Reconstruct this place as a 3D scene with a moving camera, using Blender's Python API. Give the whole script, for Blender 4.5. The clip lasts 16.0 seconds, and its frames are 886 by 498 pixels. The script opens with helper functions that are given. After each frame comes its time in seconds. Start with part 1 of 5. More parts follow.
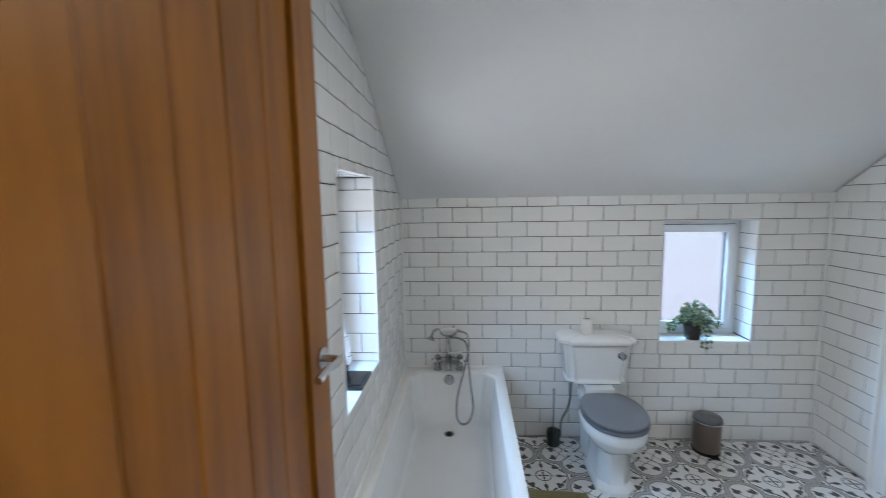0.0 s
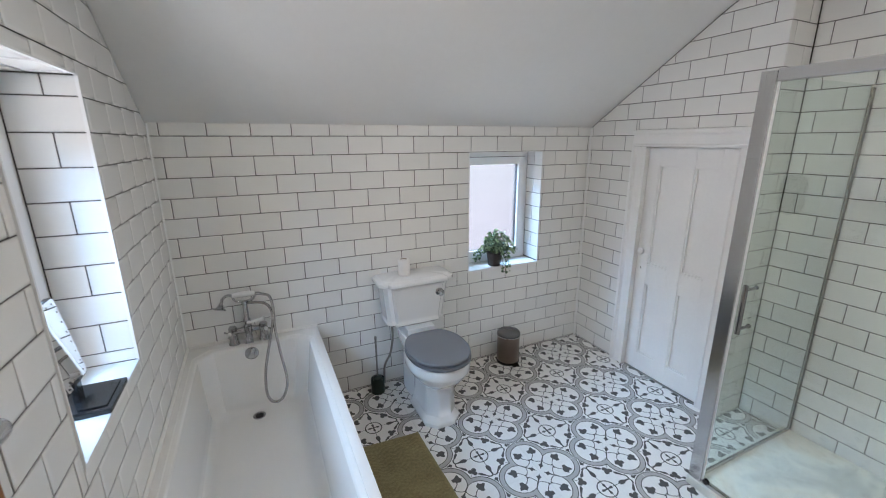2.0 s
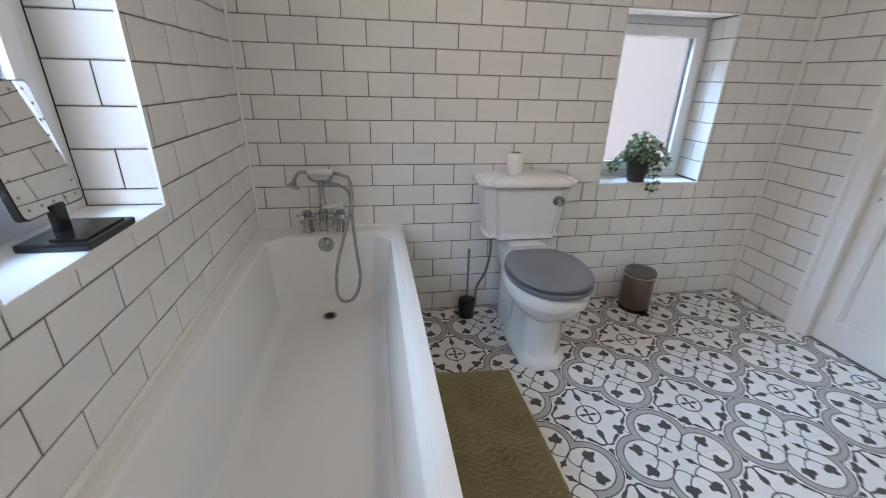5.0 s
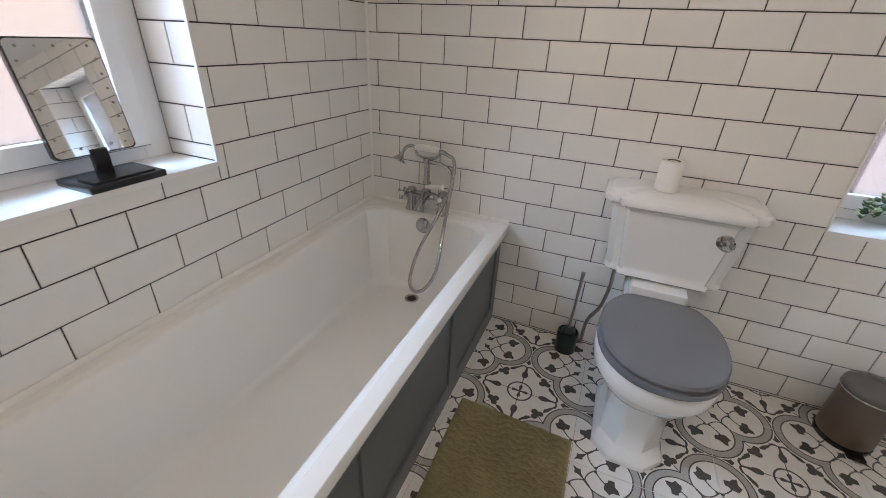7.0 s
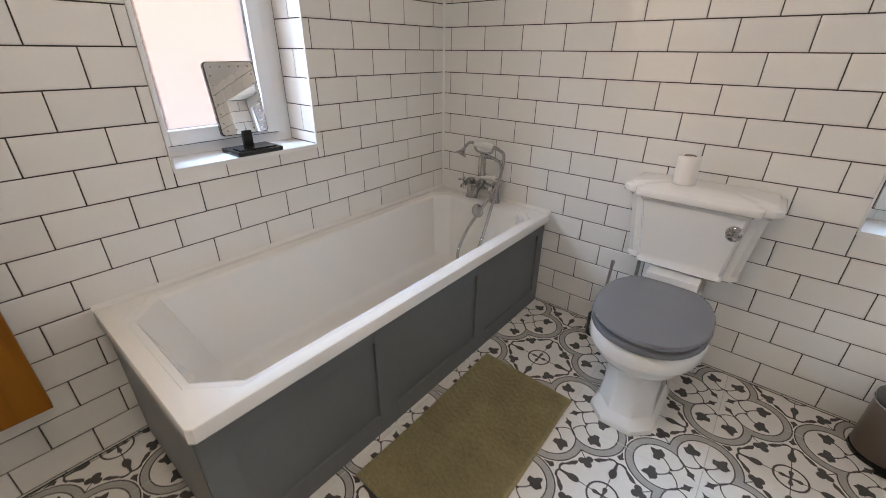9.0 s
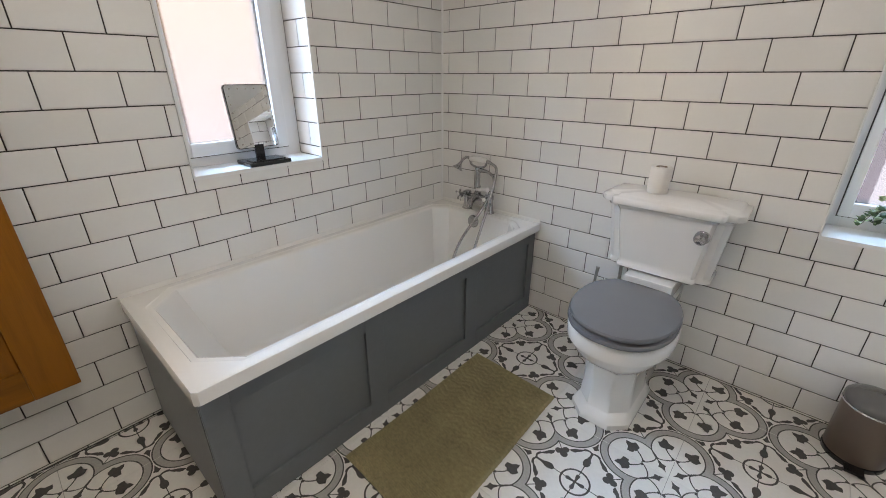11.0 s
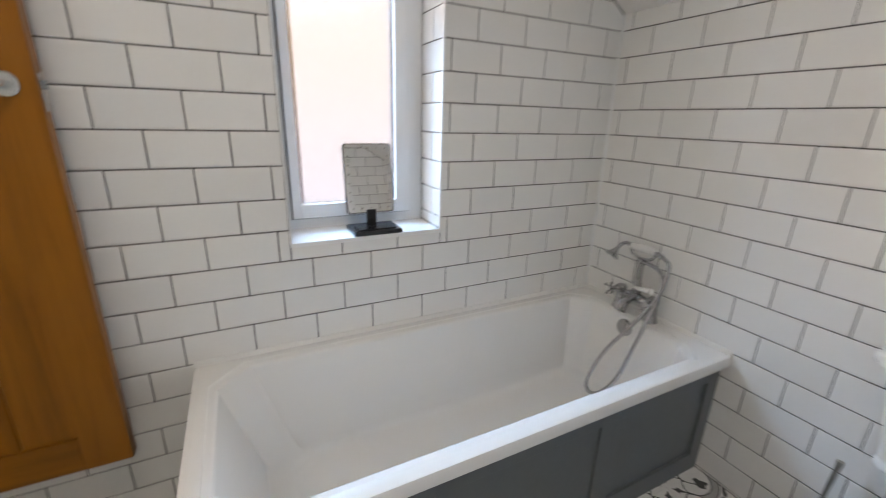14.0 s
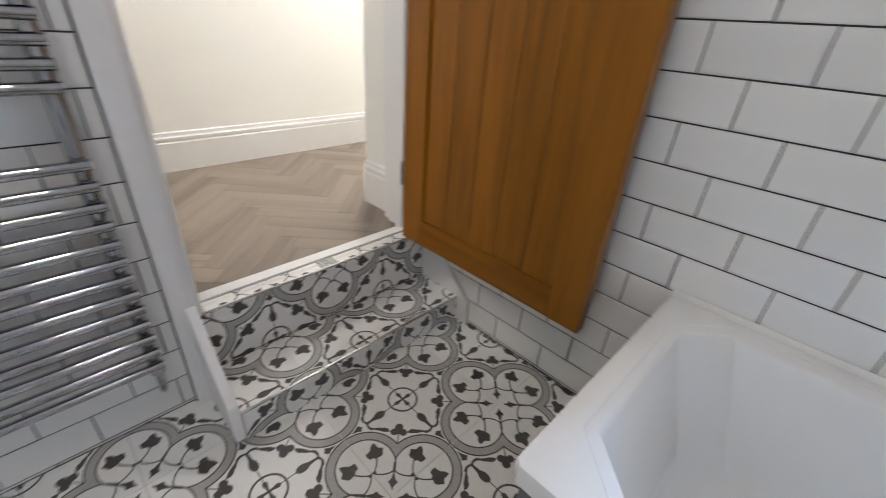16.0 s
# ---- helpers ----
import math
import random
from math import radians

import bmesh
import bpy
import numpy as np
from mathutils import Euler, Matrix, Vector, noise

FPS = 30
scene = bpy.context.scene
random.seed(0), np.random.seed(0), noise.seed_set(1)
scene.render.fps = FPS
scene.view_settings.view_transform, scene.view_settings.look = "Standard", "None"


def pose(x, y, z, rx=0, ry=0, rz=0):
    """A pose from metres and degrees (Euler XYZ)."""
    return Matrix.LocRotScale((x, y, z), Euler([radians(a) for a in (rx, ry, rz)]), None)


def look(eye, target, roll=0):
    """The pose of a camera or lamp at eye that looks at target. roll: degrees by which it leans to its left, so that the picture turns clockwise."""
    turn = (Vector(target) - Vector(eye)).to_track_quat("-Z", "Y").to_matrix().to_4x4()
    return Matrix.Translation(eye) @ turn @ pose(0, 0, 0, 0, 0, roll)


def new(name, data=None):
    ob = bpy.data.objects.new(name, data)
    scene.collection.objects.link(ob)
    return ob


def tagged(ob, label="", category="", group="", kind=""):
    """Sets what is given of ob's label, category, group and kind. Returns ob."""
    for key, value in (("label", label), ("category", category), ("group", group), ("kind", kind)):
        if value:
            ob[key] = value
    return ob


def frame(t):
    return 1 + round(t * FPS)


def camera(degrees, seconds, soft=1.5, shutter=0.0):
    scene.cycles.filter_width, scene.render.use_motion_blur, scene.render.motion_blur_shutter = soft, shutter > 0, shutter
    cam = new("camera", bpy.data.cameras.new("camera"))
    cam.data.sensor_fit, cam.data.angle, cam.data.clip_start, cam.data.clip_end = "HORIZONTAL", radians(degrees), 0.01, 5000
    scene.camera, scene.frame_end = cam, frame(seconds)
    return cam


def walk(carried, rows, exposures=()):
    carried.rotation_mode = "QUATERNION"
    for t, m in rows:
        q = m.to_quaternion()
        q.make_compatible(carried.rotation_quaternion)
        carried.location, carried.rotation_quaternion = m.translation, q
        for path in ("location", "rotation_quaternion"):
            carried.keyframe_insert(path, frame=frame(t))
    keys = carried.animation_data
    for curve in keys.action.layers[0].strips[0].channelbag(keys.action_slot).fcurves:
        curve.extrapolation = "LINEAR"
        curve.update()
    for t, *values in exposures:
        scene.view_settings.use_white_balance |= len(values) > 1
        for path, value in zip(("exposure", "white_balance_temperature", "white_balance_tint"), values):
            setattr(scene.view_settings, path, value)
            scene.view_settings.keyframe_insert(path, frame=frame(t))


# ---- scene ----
cam = camera(95.0, 16.0, soft=0.85, shutter=0.45)
EXPOSURES = [(0.0, -0.08, 6100, 7), (0.5, 0.08, 6250, 8), (1.5, 0.08, 6450, 9), (2.0, 0.00, 6600, 10), (2.5, -0.05, 6900, 12), (3.5, -0.06, 7050, 13), (5.0, -0.18, 7100, 14), (7.5, -0.02, 7650, 17), (9.0, 0.08, 7750, 17),
             (11.5, 0.10, 7200, 12), (13.0, -0.02, 7000, 11), (14.5, 0.17, 7050, 13), (16.0, 0.06, 6450, 13)]
PATH = [
    (0, (0.464, -2.781, 1.685), (0.335, -0.798, 1.457), -0.9),
    (0.5, (0.471, -2.662, 1.674), (0.701, -0.694, 1.4), -0.9),
    (1, (0.467, -2.567, 1.669), (0.988, -0.667, 1.325), -0.9),
    (1.5, (0.447, -2.495, 1.663), (1.137, -0.667, 1.239), -0.8),
    (2, (0.431, -2.428, 1.619), (1.244, -0.675, 1.105), -0.3),
    (2.5, (0.471, -2.391, 1.58), (1.322, -0.681, 0.988), 0.2),
    (3, (0.509, -2.351, 1.531), (1.346, -0.658, 0.873), 0.7),
    (3.5, (0.515, -2.299, 1.438), (1.287, -0.586, 0.754), 1.0),
    (4, (0.504, -2.205, 1.342), (1.139, -0.451, 0.618), 0.8),
    (4.5, (0.506, -2.108, 1.295), (0.999, -0.32, 0.546), 1.1),
    (5, (0.556, -1.986, 1.216), (0.881, -0.169, 0.446), 1.5),
    (5.2, (0.599, -1.925, 1.193), (0.835, -0.103, 0.403), 1.7),
    (7.3, (1.129, -1.629, 1.235), (0.353, -0.034, 0.309), 2.3),
    (7.5, (1.191, -1.642, 1.234), (0.341, -0.074, 0.328), 2.0),
    (8, (1.281, -1.7, 1.238), (0.308, -0.203, 0.338), 1.6),
    (8.5, (1.355, -1.771, 1.243), (0.292, -0.33, 0.352), 1.1),
    (9, (1.477, -1.801, 1.235), (0.339, -0.408, 0.358), 0.5),
    (9.2, (1.524, -1.81, 1.231), (0.373, -0.434, 0.346), 0.3),
    (11.3, (1.655, -1.848, 1.226), (0.413, -0.468, 0.483), 0.1),
    (11.5, (1.654, -1.846, 1.244), (0.4, -0.459, 0.533), 0.1),
    (12, (1.644, -1.828, 1.295), (0.352, -0.434, 0.674), 0.1),
    (12.5, (1.61, -1.796, 1.345), (0.274, -0.408, 0.809), 0.1),
    (13, (1.551, -1.702, 1.365), (0.152, -0.355, 0.887), 0.3),
    (13.5, (1.435, -1.573, 1.346), (-0.087, -0.377, 0.847), 0.7),
    (14, (1.346, -1.489, 1.285), (-0.352, -0.625, 0.677), 1.5),
    (14.5, (1.293, -1.44, 1.225), (-0.525, -1.058, 0.484), 2.4),
    (14.7, (1.27, -1.446, 1.199), (-0.563, -1.287, 0.414), 2.7),
    (15, (1.218, -1.472, 1.166), (-0.582, -1.634, 0.31), 3.1),
    (15.5, (1.128, -1.513, 1.107), (-0.495, -2.231, 0.186), 4.0),
    (16, (1.069, -1.508, 1.095), (-0.201, -2.71, 0.125), 4.2),
]
walk(cam, [(t, look(eye, target, roll)) for t, eye, target, roll in PATH], EXPOSURES)

# ---- world and light ----
world = bpy.data.worlds.new("world")
scene.world = world
world.use_nodes = True
wn = world.node_tree
sky = wn.nodes.new("ShaderNodeTexSky")
sky.sky_type = "NISHITA"
sky.sun_disc = False
sky.sun_elevation, sky.sun_rotation = radians(35), radians(200)
wn.links.new(sky.outputs[0], wn.nodes["Background"].inputs[0])
wn.nodes["Background"].inputs[1].default_value = 0.08

# ---- key measures ----
XR = 2.80          # right wall
XS = 3.02          # shower recess wall
YR = -2.65         # rear wall, room face
YN = -1.21         # where the shower recess begins
ZK = 1.714         # knee wall
ZC = 2.43          # flat ceiling
HALL = 0.325       # hall floor
PW, PH, Z0 = 0.2025, 0.1025, 0.009


# ---- materials ----
def material(name, color, rough=0.5, metal=0.0, spread=0.0, grain=0.0, scale=8.0, bump=0.0, bump_scale=60.0, coat=0.0, piece=0.0):
    """A principled material with two scales of colour variation, bump, and a little change from piece to piece."""
    m = bpy.data.materials.new(name)
    m.use_nodes = True
    nt = m.node_tree
    b = nt.nodes["Principled BSDF"]
    b.inputs["Base Color"].default_value = (*color, 1)
    b.inputs["Roughness"].default_value = rough
    b.inputs["Metallic"].default_value = metal
    b.inputs["Coat Weight"].default_value = coat
    b.inputs["Coat Roughness"].default_value = 0.05
    co = nt.nodes.new("ShaderNodeTexCoord").outputs["Object"]
    if spread or grain or piece:
        hsv = nt.nodes.new("ShaderNodeHueSaturation")
        hsv.inputs["Color"].default_value = (*color, 1)
        total = nt.nodes.new("ShaderNodeMath")
        total.operation = "ADD"
        total.inputs[0].default_value, total.inputs[1].default_value = 0.0, 1.0
        last = total.outputs[0]
        for amount, sc in ((spread, scale), (grain, scale * 14)):
            if amount:
                n = nt.nodes.new("ShaderNodeTexNoise")
                n.inputs["Scale"].default_value = sc
                n.inputs["Detail"].default_value = 4
                nt.links.new(co, n.inputs["Vector"])
                k = nt.nodes.new("ShaderNodeMapRange")
                k.inputs["From Min"].default_value, k.inputs["From Max"].default_value = 0.25, 0.75
                k.inputs["To Min"].default_value, k.inputs["To Max"].default_value = -amount, amount
                nt.links.new(n.outputs["Fac"], k.inputs["Value"])
                a = nt.nodes.new("ShaderNodeMath")
                nt.links.new(last, a.inputs[0])
                nt.links.new(k.outputs[0], a.inputs[1])
                last = a.outputs[0]
        if piece:
            info = nt.nodes.new("ShaderNodeObjectInfo")
            k = nt.nodes.new("ShaderNodeMapRange")
            k.inputs["To Min"].default_value, k.inputs["To Max"].default_value = -piece, piece
            nt.links.new(info.outputs["Random"], k.inputs["Value"])
            a = nt.nodes.new("ShaderNodeMath")
            nt.links.new(last, a.inputs[0])
            nt.links.new(k.outputs[0], a.inputs[1])
            last = a.outputs[0]
        nt.links.new(last, hsv.inputs["Value"])
        nt.links.new(hsv.outputs[0], b.inputs["Base Color"])
    if bump:
        n = nt.nodes.new("ShaderNodeTexNoise")
        n.inputs["Scale"].default_value = bump_scale
        n.inputs["Detail"].default_value = 5
        nt.links.new(co, n.inputs["Vector"])
        bp = nt.nodes.new("ShaderNodeBump")
        bp.inputs["Strength"].default_value = bump
        bp.inputs["Distance"].default_value = 0.004
        nt.links.new(n.outputs["Fac"], bp.inputs["Height"])
        nt.links.new(bp.outputs[0], b.inputs["Normal"])
    return m


M_TILE = material("glazed_tile", (0.80, 0.79, 0.765), 0.035, spread=0.02, grain=0.01, scale=5, bump=0.035, bump_scale=7, piece=0.03)
M_TILE.node_tree.nodes["Principled BSDF"].inputs["IOR"].default_value = 1.68
M_GROUT = material("dark_grout", (0.042, 0.037, 0.033), 0.9, spread=0.25, grain=0.2, scale=10, bump=0.3, bump_scale=300)
M_PLASTER = material("ceiling_paint", (0.80, 0.79, 0.77), 0.85, spread=0.015, grain=0.01, scale=2, bump=0.06, bump_scale=90)
M_HALLWALL = material("hall_paint", (0.86, 0.85, 0.80), 0.8, spread=0.02, scale=1.5, bump=0.04, bump_scale=120)
M_WHITE = material("white_gloss_paint", (0.80, 0.79, 0.775), 0.32, spread=0.02, grain=0.015, scale=4, bump=0.05, bump_scale=25)
M_FLOORBASE = material("floor_tile_white", (0.81, 0.795, 0.765), 0.42, spread=0.03, grain=0.03, scale=6, bump=0.08, bump_scale=120, piece=0.02)
M_FLOORDARK = material("floor_tile_charcoal", (0.070, 0.066, 0.061), 0.45, spread=0.15, grain=0.2, scale=10, bump=0.08, bump_scale=120)
M_FLOORGREY = material("floor_tile_grey", (0.43, 0.415, 0.395), 0.45, spread=0.08, grain=0.12, scale=10, bump=0.08, bump_scale=120)
M_FLOORGROUT = material("floor_grout", (0.36, 0.35, 0.34), 0.9, spread=0.2, scale=14)
M_BATH = material("bath_acrylic", (0.82, 0.81, 0.785), 0.14, spread=0.015, scale=3, coat=0.4)
M_CERAMIC = material("vitreous_ceramic", (0.82, 0.815, 0.80), 0.08, spread=0.012, scale=4, coat=0.6)
M_GREY = material("grey_panel_paint", (0.145, 0.157, 0.165), 0.42, spread=0.06, grain=0.03, scale=3, bump=0.03, bump_scale=60)
M_SEAT = material("grey_seat_lacquer", (0.155, 0.165, 0.185), 0.24, spread=0.03, scale=6, coat=0.3)
M_CHROME = material("polished_chrome", (0.44, 0.44, 0.45), 0.06, 1.0, bump=0.02, bump_scale=30)
M_BRUSHED = material("satin_aluminium", (0.60, 0.60, 0.60), 0.22, 1.0, spread=0.06, scale=12)
M_STEEL = material("hinge_steel", (0.35, 0.33, 0.30), 0.45, 1.0, spread=0.2, scale=40)
M_BLACK = material("black_plastic", (0.012, 0.012, 0.013), 0.22)
# near-black colour that stands for the shade inside small holes
M_DARK = material("hole_shade", (0.01, 0.01, 0.01), 0.8)
M_TRIM = material("white_tile_trim", (0.82, 0.82, 0.81), 0.25)
M_CONTROL = material("dark_grey_plastic", (0.055, 0.055, 0.058), 0.3)
M_UPVC = material("window_upvc", (0.82, 0.83, 0.84), 0.28, spread=0.01, scale=3)


# ---- building helpers ----
def part(name, bm, mat, parent=None, label="", smooth=False):
    """Links a bmesh as one mesh object, under a thing or a part."""
    me = bpy.data.meshes.new(name)
    bmesh.ops.recalc_face_normals(bm, faces=bm.faces)
    bm.to_mesh(me)
    bm.free()
    for m in (mat if isinstance(mat, (list, tuple)) else [mat]):
        me.materials.append(m)
    if smooth:
        me.polygons.foreach_set("use_smooth", [True] * len(me.polygons))
        me.set_sharp_from_angle(angle=radians(40))
    ob = new(name, me)
    ob.parent = parent
    if label:
        ob["label"] = label
    return ob


def thing(name, label, category, at=(0, 0, 0), turn=0, group="", kind=""):
    ob = new(name)
    ob.matrix_basis = pose(*at, 0, 0, turn)
    return tagged(ob, label, category, group, kind)


def box(x0, y0, z0, x1, y1, z1, bevel=0.0, bm=None, seg=2):
    bm2 = bmesh.new()
    bmesh.ops.create_cube(bm2, size=1.0, matrix=Matrix.LocRotScale(((x0 + x1) / 2, (y0 + y1) / 2, (z0 + z1) / 2), None, (abs(x1 - x0), abs(y1 - y0), abs(z1 - z0))))
    if bevel:
        bmesh.ops.bevel(bm2, geom=bm2.edges[:], offset=bevel, segments=seg, profile=0.7, affect="EDGES")
    if bm is None:
        return bm2
    me = bpy.data.meshes.new("tmp")
    bm2.to_mesh(me)
    bm2.free()
    bm.from_mesh(me)
    bpy.data.meshes.remove(me)
    return bm


def prism(points, axis, lo, hi, bm=None):
    """A polygon in the plane across axis ('x': y,z; 'y': x,z; 'z': x,y), carried from lo to hi."""
    bm = bm or bmesh.new()

    def put(p, d):
        return {"x": (d, p[0], p[1]), "y": (p[0], d, p[1]), "z": (p[0], p[1], d)}[axis]
    a = [bm.verts.new(put(p, lo)) for p in points]
    b = [bm.verts.new(put(p, hi)) for p in points]
    bm.faces.new(a)
    bm.faces.new(b[::-1])
    for i in range(len(points)):
        j = (i + 1) % len(points)
        bm.faces.new((a[i], a[j], b[j], b[i]))
    return bm


def loft(rings, bm=None, cap0=True, cap1=True):
    """Skins rings of equal length into one surface."""
    bm = bm or bmesh.new()
    vs = [[bm.verts.new(p) for p in r] for r in rings]
    n = len(vs[0])
    for r0, r1 in zip(vs, vs[1:]):
        for i in range(n):
            bm.faces.new((r0[i], r0[(i + 1) % n], r1[(i + 1) % n], r1[i]))
    if cap0:
        bm.faces.new(vs[0][::-1])
    if cap1:
        bm.faces.new(vs[-1])
    return bm


def lathe(profile, n=32, at=(0, 0, 0), turn=None, bm=None):
    """Turns a profile of (radius, height) round z."""
    t = turn or Matrix.Identity(4)
    rings = [[Vector(at) + t.to_3x3() @ Vector((r * math.cos(2 * math.pi * i / n), r * math.sin(2 * math.pi * i / n), h)) for i in range(n)] for r, h in profile]
    return loft(rings, bm)


def tube(points, radius, n=12, bm=None, close=False):
    """A round tube along a line of points; radius may be a list."""
    pts = [Vector(p) for p in points]
    rad = radius if isinstance(radius, (list, tuple)) else [radius] * len(pts)
    rings, side = [], None
    for i, p in enumerate(pts):
        d = (pts[min(i + 1, len(pts) - 1)] - pts[max(i - 1, 0)]).normalized()
        if side is None:
            side = d.orthogonal().normalized()
        side = (side - d * side.dot(d)).normalized()
        up = d.cross(side)
        rings.append([p + rad[i] * (math.cos(2 * math.pi * k / n) * side + math.sin(2 * math.pi * k / n) * up) for k in range(n)])
    return loft(rings, bm)


def curve(points, steps=8):
    """A smooth line through points."""
    p = [Vector(q) for q in points]
    p = [2 * p[0] - p[1]] + p + [2 * p[-1] - p[-2]]
    out = []
    for i in range(1, len(p) - 2):
        for s in range(steps):
            t = s / steps
            out.append(0.5 * (2 * p[i] + (p[i + 1] - p[i - 1]) * t + (2 * p[i - 1] - 5 * p[i] + 4 * p[i + 1] - p[i + 2]) * t * t + (3 * p[i] - p[i - 1] - 3 * p[i + 1] + p[i + 2]) * t ** 3))
    return out + [p[-2]]


def axis_turn(d):
    """The turn that lays z along d."""
    return Vector(d).to_track_quat("Z", "Y").to_matrix().to_4x4()


# ---- ceiling line over y ----
SLOPE = 0.64


def ceiling_line():
    a = (-0.86, ZK + 0.86 * SLOPE)
    c = (-1.40, ZC)
    b = (-(ZC - ZK) / SLOPE, ZC)
    pts = [(0.0, ZK)]
    for i in range(9):
        t = i / 8
        pts.append(tuple((1 - t) ** 2 * a[k] + 2 * t * (1 - t) * b[k] + t * t * c[k] for k in (0, 1)))
    return pts


LINE = ceiling_line()


def under_ceiling(u_is_y):
    """Half-planes (a, b, c), a*u + b*z <= c, that bound a side wall from above."""
    out = [(0.0, 1.0, ZC)]
    for (y0, z0), (y1, z1) in zip(LINE, LINE[1:]):
        g = (z1 - z0) / (y1 - y0)
        out.append((-g, 1.0, z0 - g * y0))
    return out


# ---- tiles ----
tile_meshes = {}


def clip(poly, a, b, c):
    out = []
    for i, p in enumerate(poly):
        q = poly[(i + 1) % len(poly)]
        dp, dq = a * p[0] + b * p[1] - c, a * q[0] + b * q[1] - c
        if dp <= 0:
            out.append(p)
        if dp * dq < 0:
            t = dp / (dp - dq)
            out.append((p[0] + t * (q[0] - p[0]), p[1] + t * (q[1] - p[1])))
    return out


def inset(poly, d):
    """Moves each side of a convex polygon inwards by d (counter-clockwise)."""
    res = poly
    n = len(poly)
    for i in range(n):
        p, q = poly[i], poly[(i + 1) % n]
        ex, ey = q[0] - p[0], q[1] - p[1]
        ln = math.hypot(ex, ey)
        if ln < 1e-6:
            continue
        a, b = ey / ln, -ex / ln
        res = clip(res, a, b, a * p[0] + b * p[1] - d)
        if len(res) < 3:
            return []
    return res


def piece_mesh(poly, mat, edge=0.0085, drop=0.0022, deep=0.006):
    key = (mat.name, edge, tuple((round(x, 4), round(y, 4)) for x, y in poly))
    if key in tile_meshes:
        return tile_meshes[key]
    inner = inset(poly, edge)
    bm = bmesh.new()
    back = [bm.verts.new((x, y, -deep)) for x, y in poly]
    rim = [bm.verts.new((x, y, -drop)) for x, y in poly]
    n = len(poly)
    for i in range(n):
        j = (i + 1) % n
        bm.faces.new((back[i], back[j], rim[j], rim[i]))
    rings = [inset(poly, edge * k) for k in (0.25, 0.6, 1.0, 1.25)]
    if all(len(r) == n for r in rings) and len(inner) == n:
        last = rim
        for ring, z in zip(rings, (-0.62 * drop, -0.22 * drop, -0.03 * drop, 0.0)):
            nxt = [bm.verts.new((x, y, z)) for x, y in ring]
            for i in range(n):
                j = (i + 1) % n
                bm.faces.new((last[i], last[j], nxt[j], nxt[i])).smooth = True
            last = nxt
        bm.faces.new(last).smooth = True
    else:
        bm.faces.new(rim)
    bm.normal_update()
    me = bpy.data.meshes.new("tile")
    bm.to_mesh(me)
    bm.free()
    me.materials.append(mat)
    tile_meshes[key] = me
    return me


wobble = random.Random(5)


def tile_wall(parent, place, u0, u1, z0, z1, shift, limits=(), holes=(), mat=M_TILE, joint=0.0035):
    """Brick-bond tiles over a wall; place(u, z) gives the matrix at that spot. shift: joint places of even and odd rows."""
    k0 = math.floor((z0 - Z0) / PH)
    for k in range(k0, math.ceil((z1 - Z0) / PH)):
        a0 = shift[k % 2]
        i0 = math.floor((u0 - a0) / PW)
        for i in range(i0, math.ceil((u1 - a0) / PW)):
            rects = [(a0 + i * PW, Z0 + k * PH, a0 + (i + 1) * PW, Z0 + (k + 1) * PH)]
            rects = [(max(r[0], u0), max(r[1], z0), min(r[2], u1), min(r[3], z1)) for r in rects]
            for h in holes:
                cut = []
                for r in rects:
                    if r[2] <= h[0] or r[0] >= h[2] or r[3] <= h[1] or r[1] >= h[3]:
                        cut.append(r)
                        continue
                    if r[0] < h[0]:
                        cut.append((r[0], r[1], h[0], r[3]))
                    if r[2] > h[2]:
                        cut.append((h[2], r[1], r[2], r[3]))
                    m0, m1 = max(r[0], h[0]), min(r[2], h[2])
                    if r[1] < h[1]:
                        cut.append((m0, r[1], m1, h[1]))
                    if r[3] > h[3]:
                        cut.append((m0, h[3], m1, r[3]))
                rects = cut
            for r in rects:
                if r[2] - r[0] < 0.008 or r[3] - r[1] < 0.008:
                    continue
                g = joint / 2
                poly = [(r[0] + g, r[1] + g), (r[2] - g, r[1] + g), (r[2] - g, r[3] - g), (r[0] + g, r[3] - g)]
                for a, b, c in limits:
                    poly = clip(poly, a, b, c - 0.006)
                    if len(poly) < 3:
                        break
                if len(poly) < 3:
                    continue
                cx, cz = (r[0] + r[2]) / 2, (r[1] + r[3]) / 2
                me = piece_mesh([(x - cx, y - cz) for x, y in poly], mat)
                ob = new("tile", me)
                ob.parent = parent
                ob.matrix_basis = place(cx, cz) @ pose(0, 0, 0, wobble.gauss(0, 0.30), wobble.gauss(0, 0.22), 0)


def frame_of(u, v, n, o):
    """A matrix with columns u, v, n and origin o."""
    return Matrix(((u[0], v[0], n[0], o[0]), (u[1], v[1], n[1], o[1]), (u[2], v[2], n[2], o[2]), (0, 0, 0, 1)))


BACK = 0.0035      # grout lies this far behind the tile faces
W_BACK = (1.752, 0.716, 2.356, 1.545)     # back window: x0, z0, x1, z1
W_LEFT = (-1.361, 0.884, -0.818, 1.815)   # left window: y0, z0, y1, z1
DOORWAY = (0.075, 0.905, 2.33)            # x0, x1, head height
CUP = (-0.52, -1.085, 1.575)              # cupboard door opening on the right wall


def z_at(y):
    for (a, za), (b, zb) in zip(LINE, LINE[1:]):
        if b <= y <= a:
            return za + (zb - za) * (y - a) / (b - a)
    return ZC


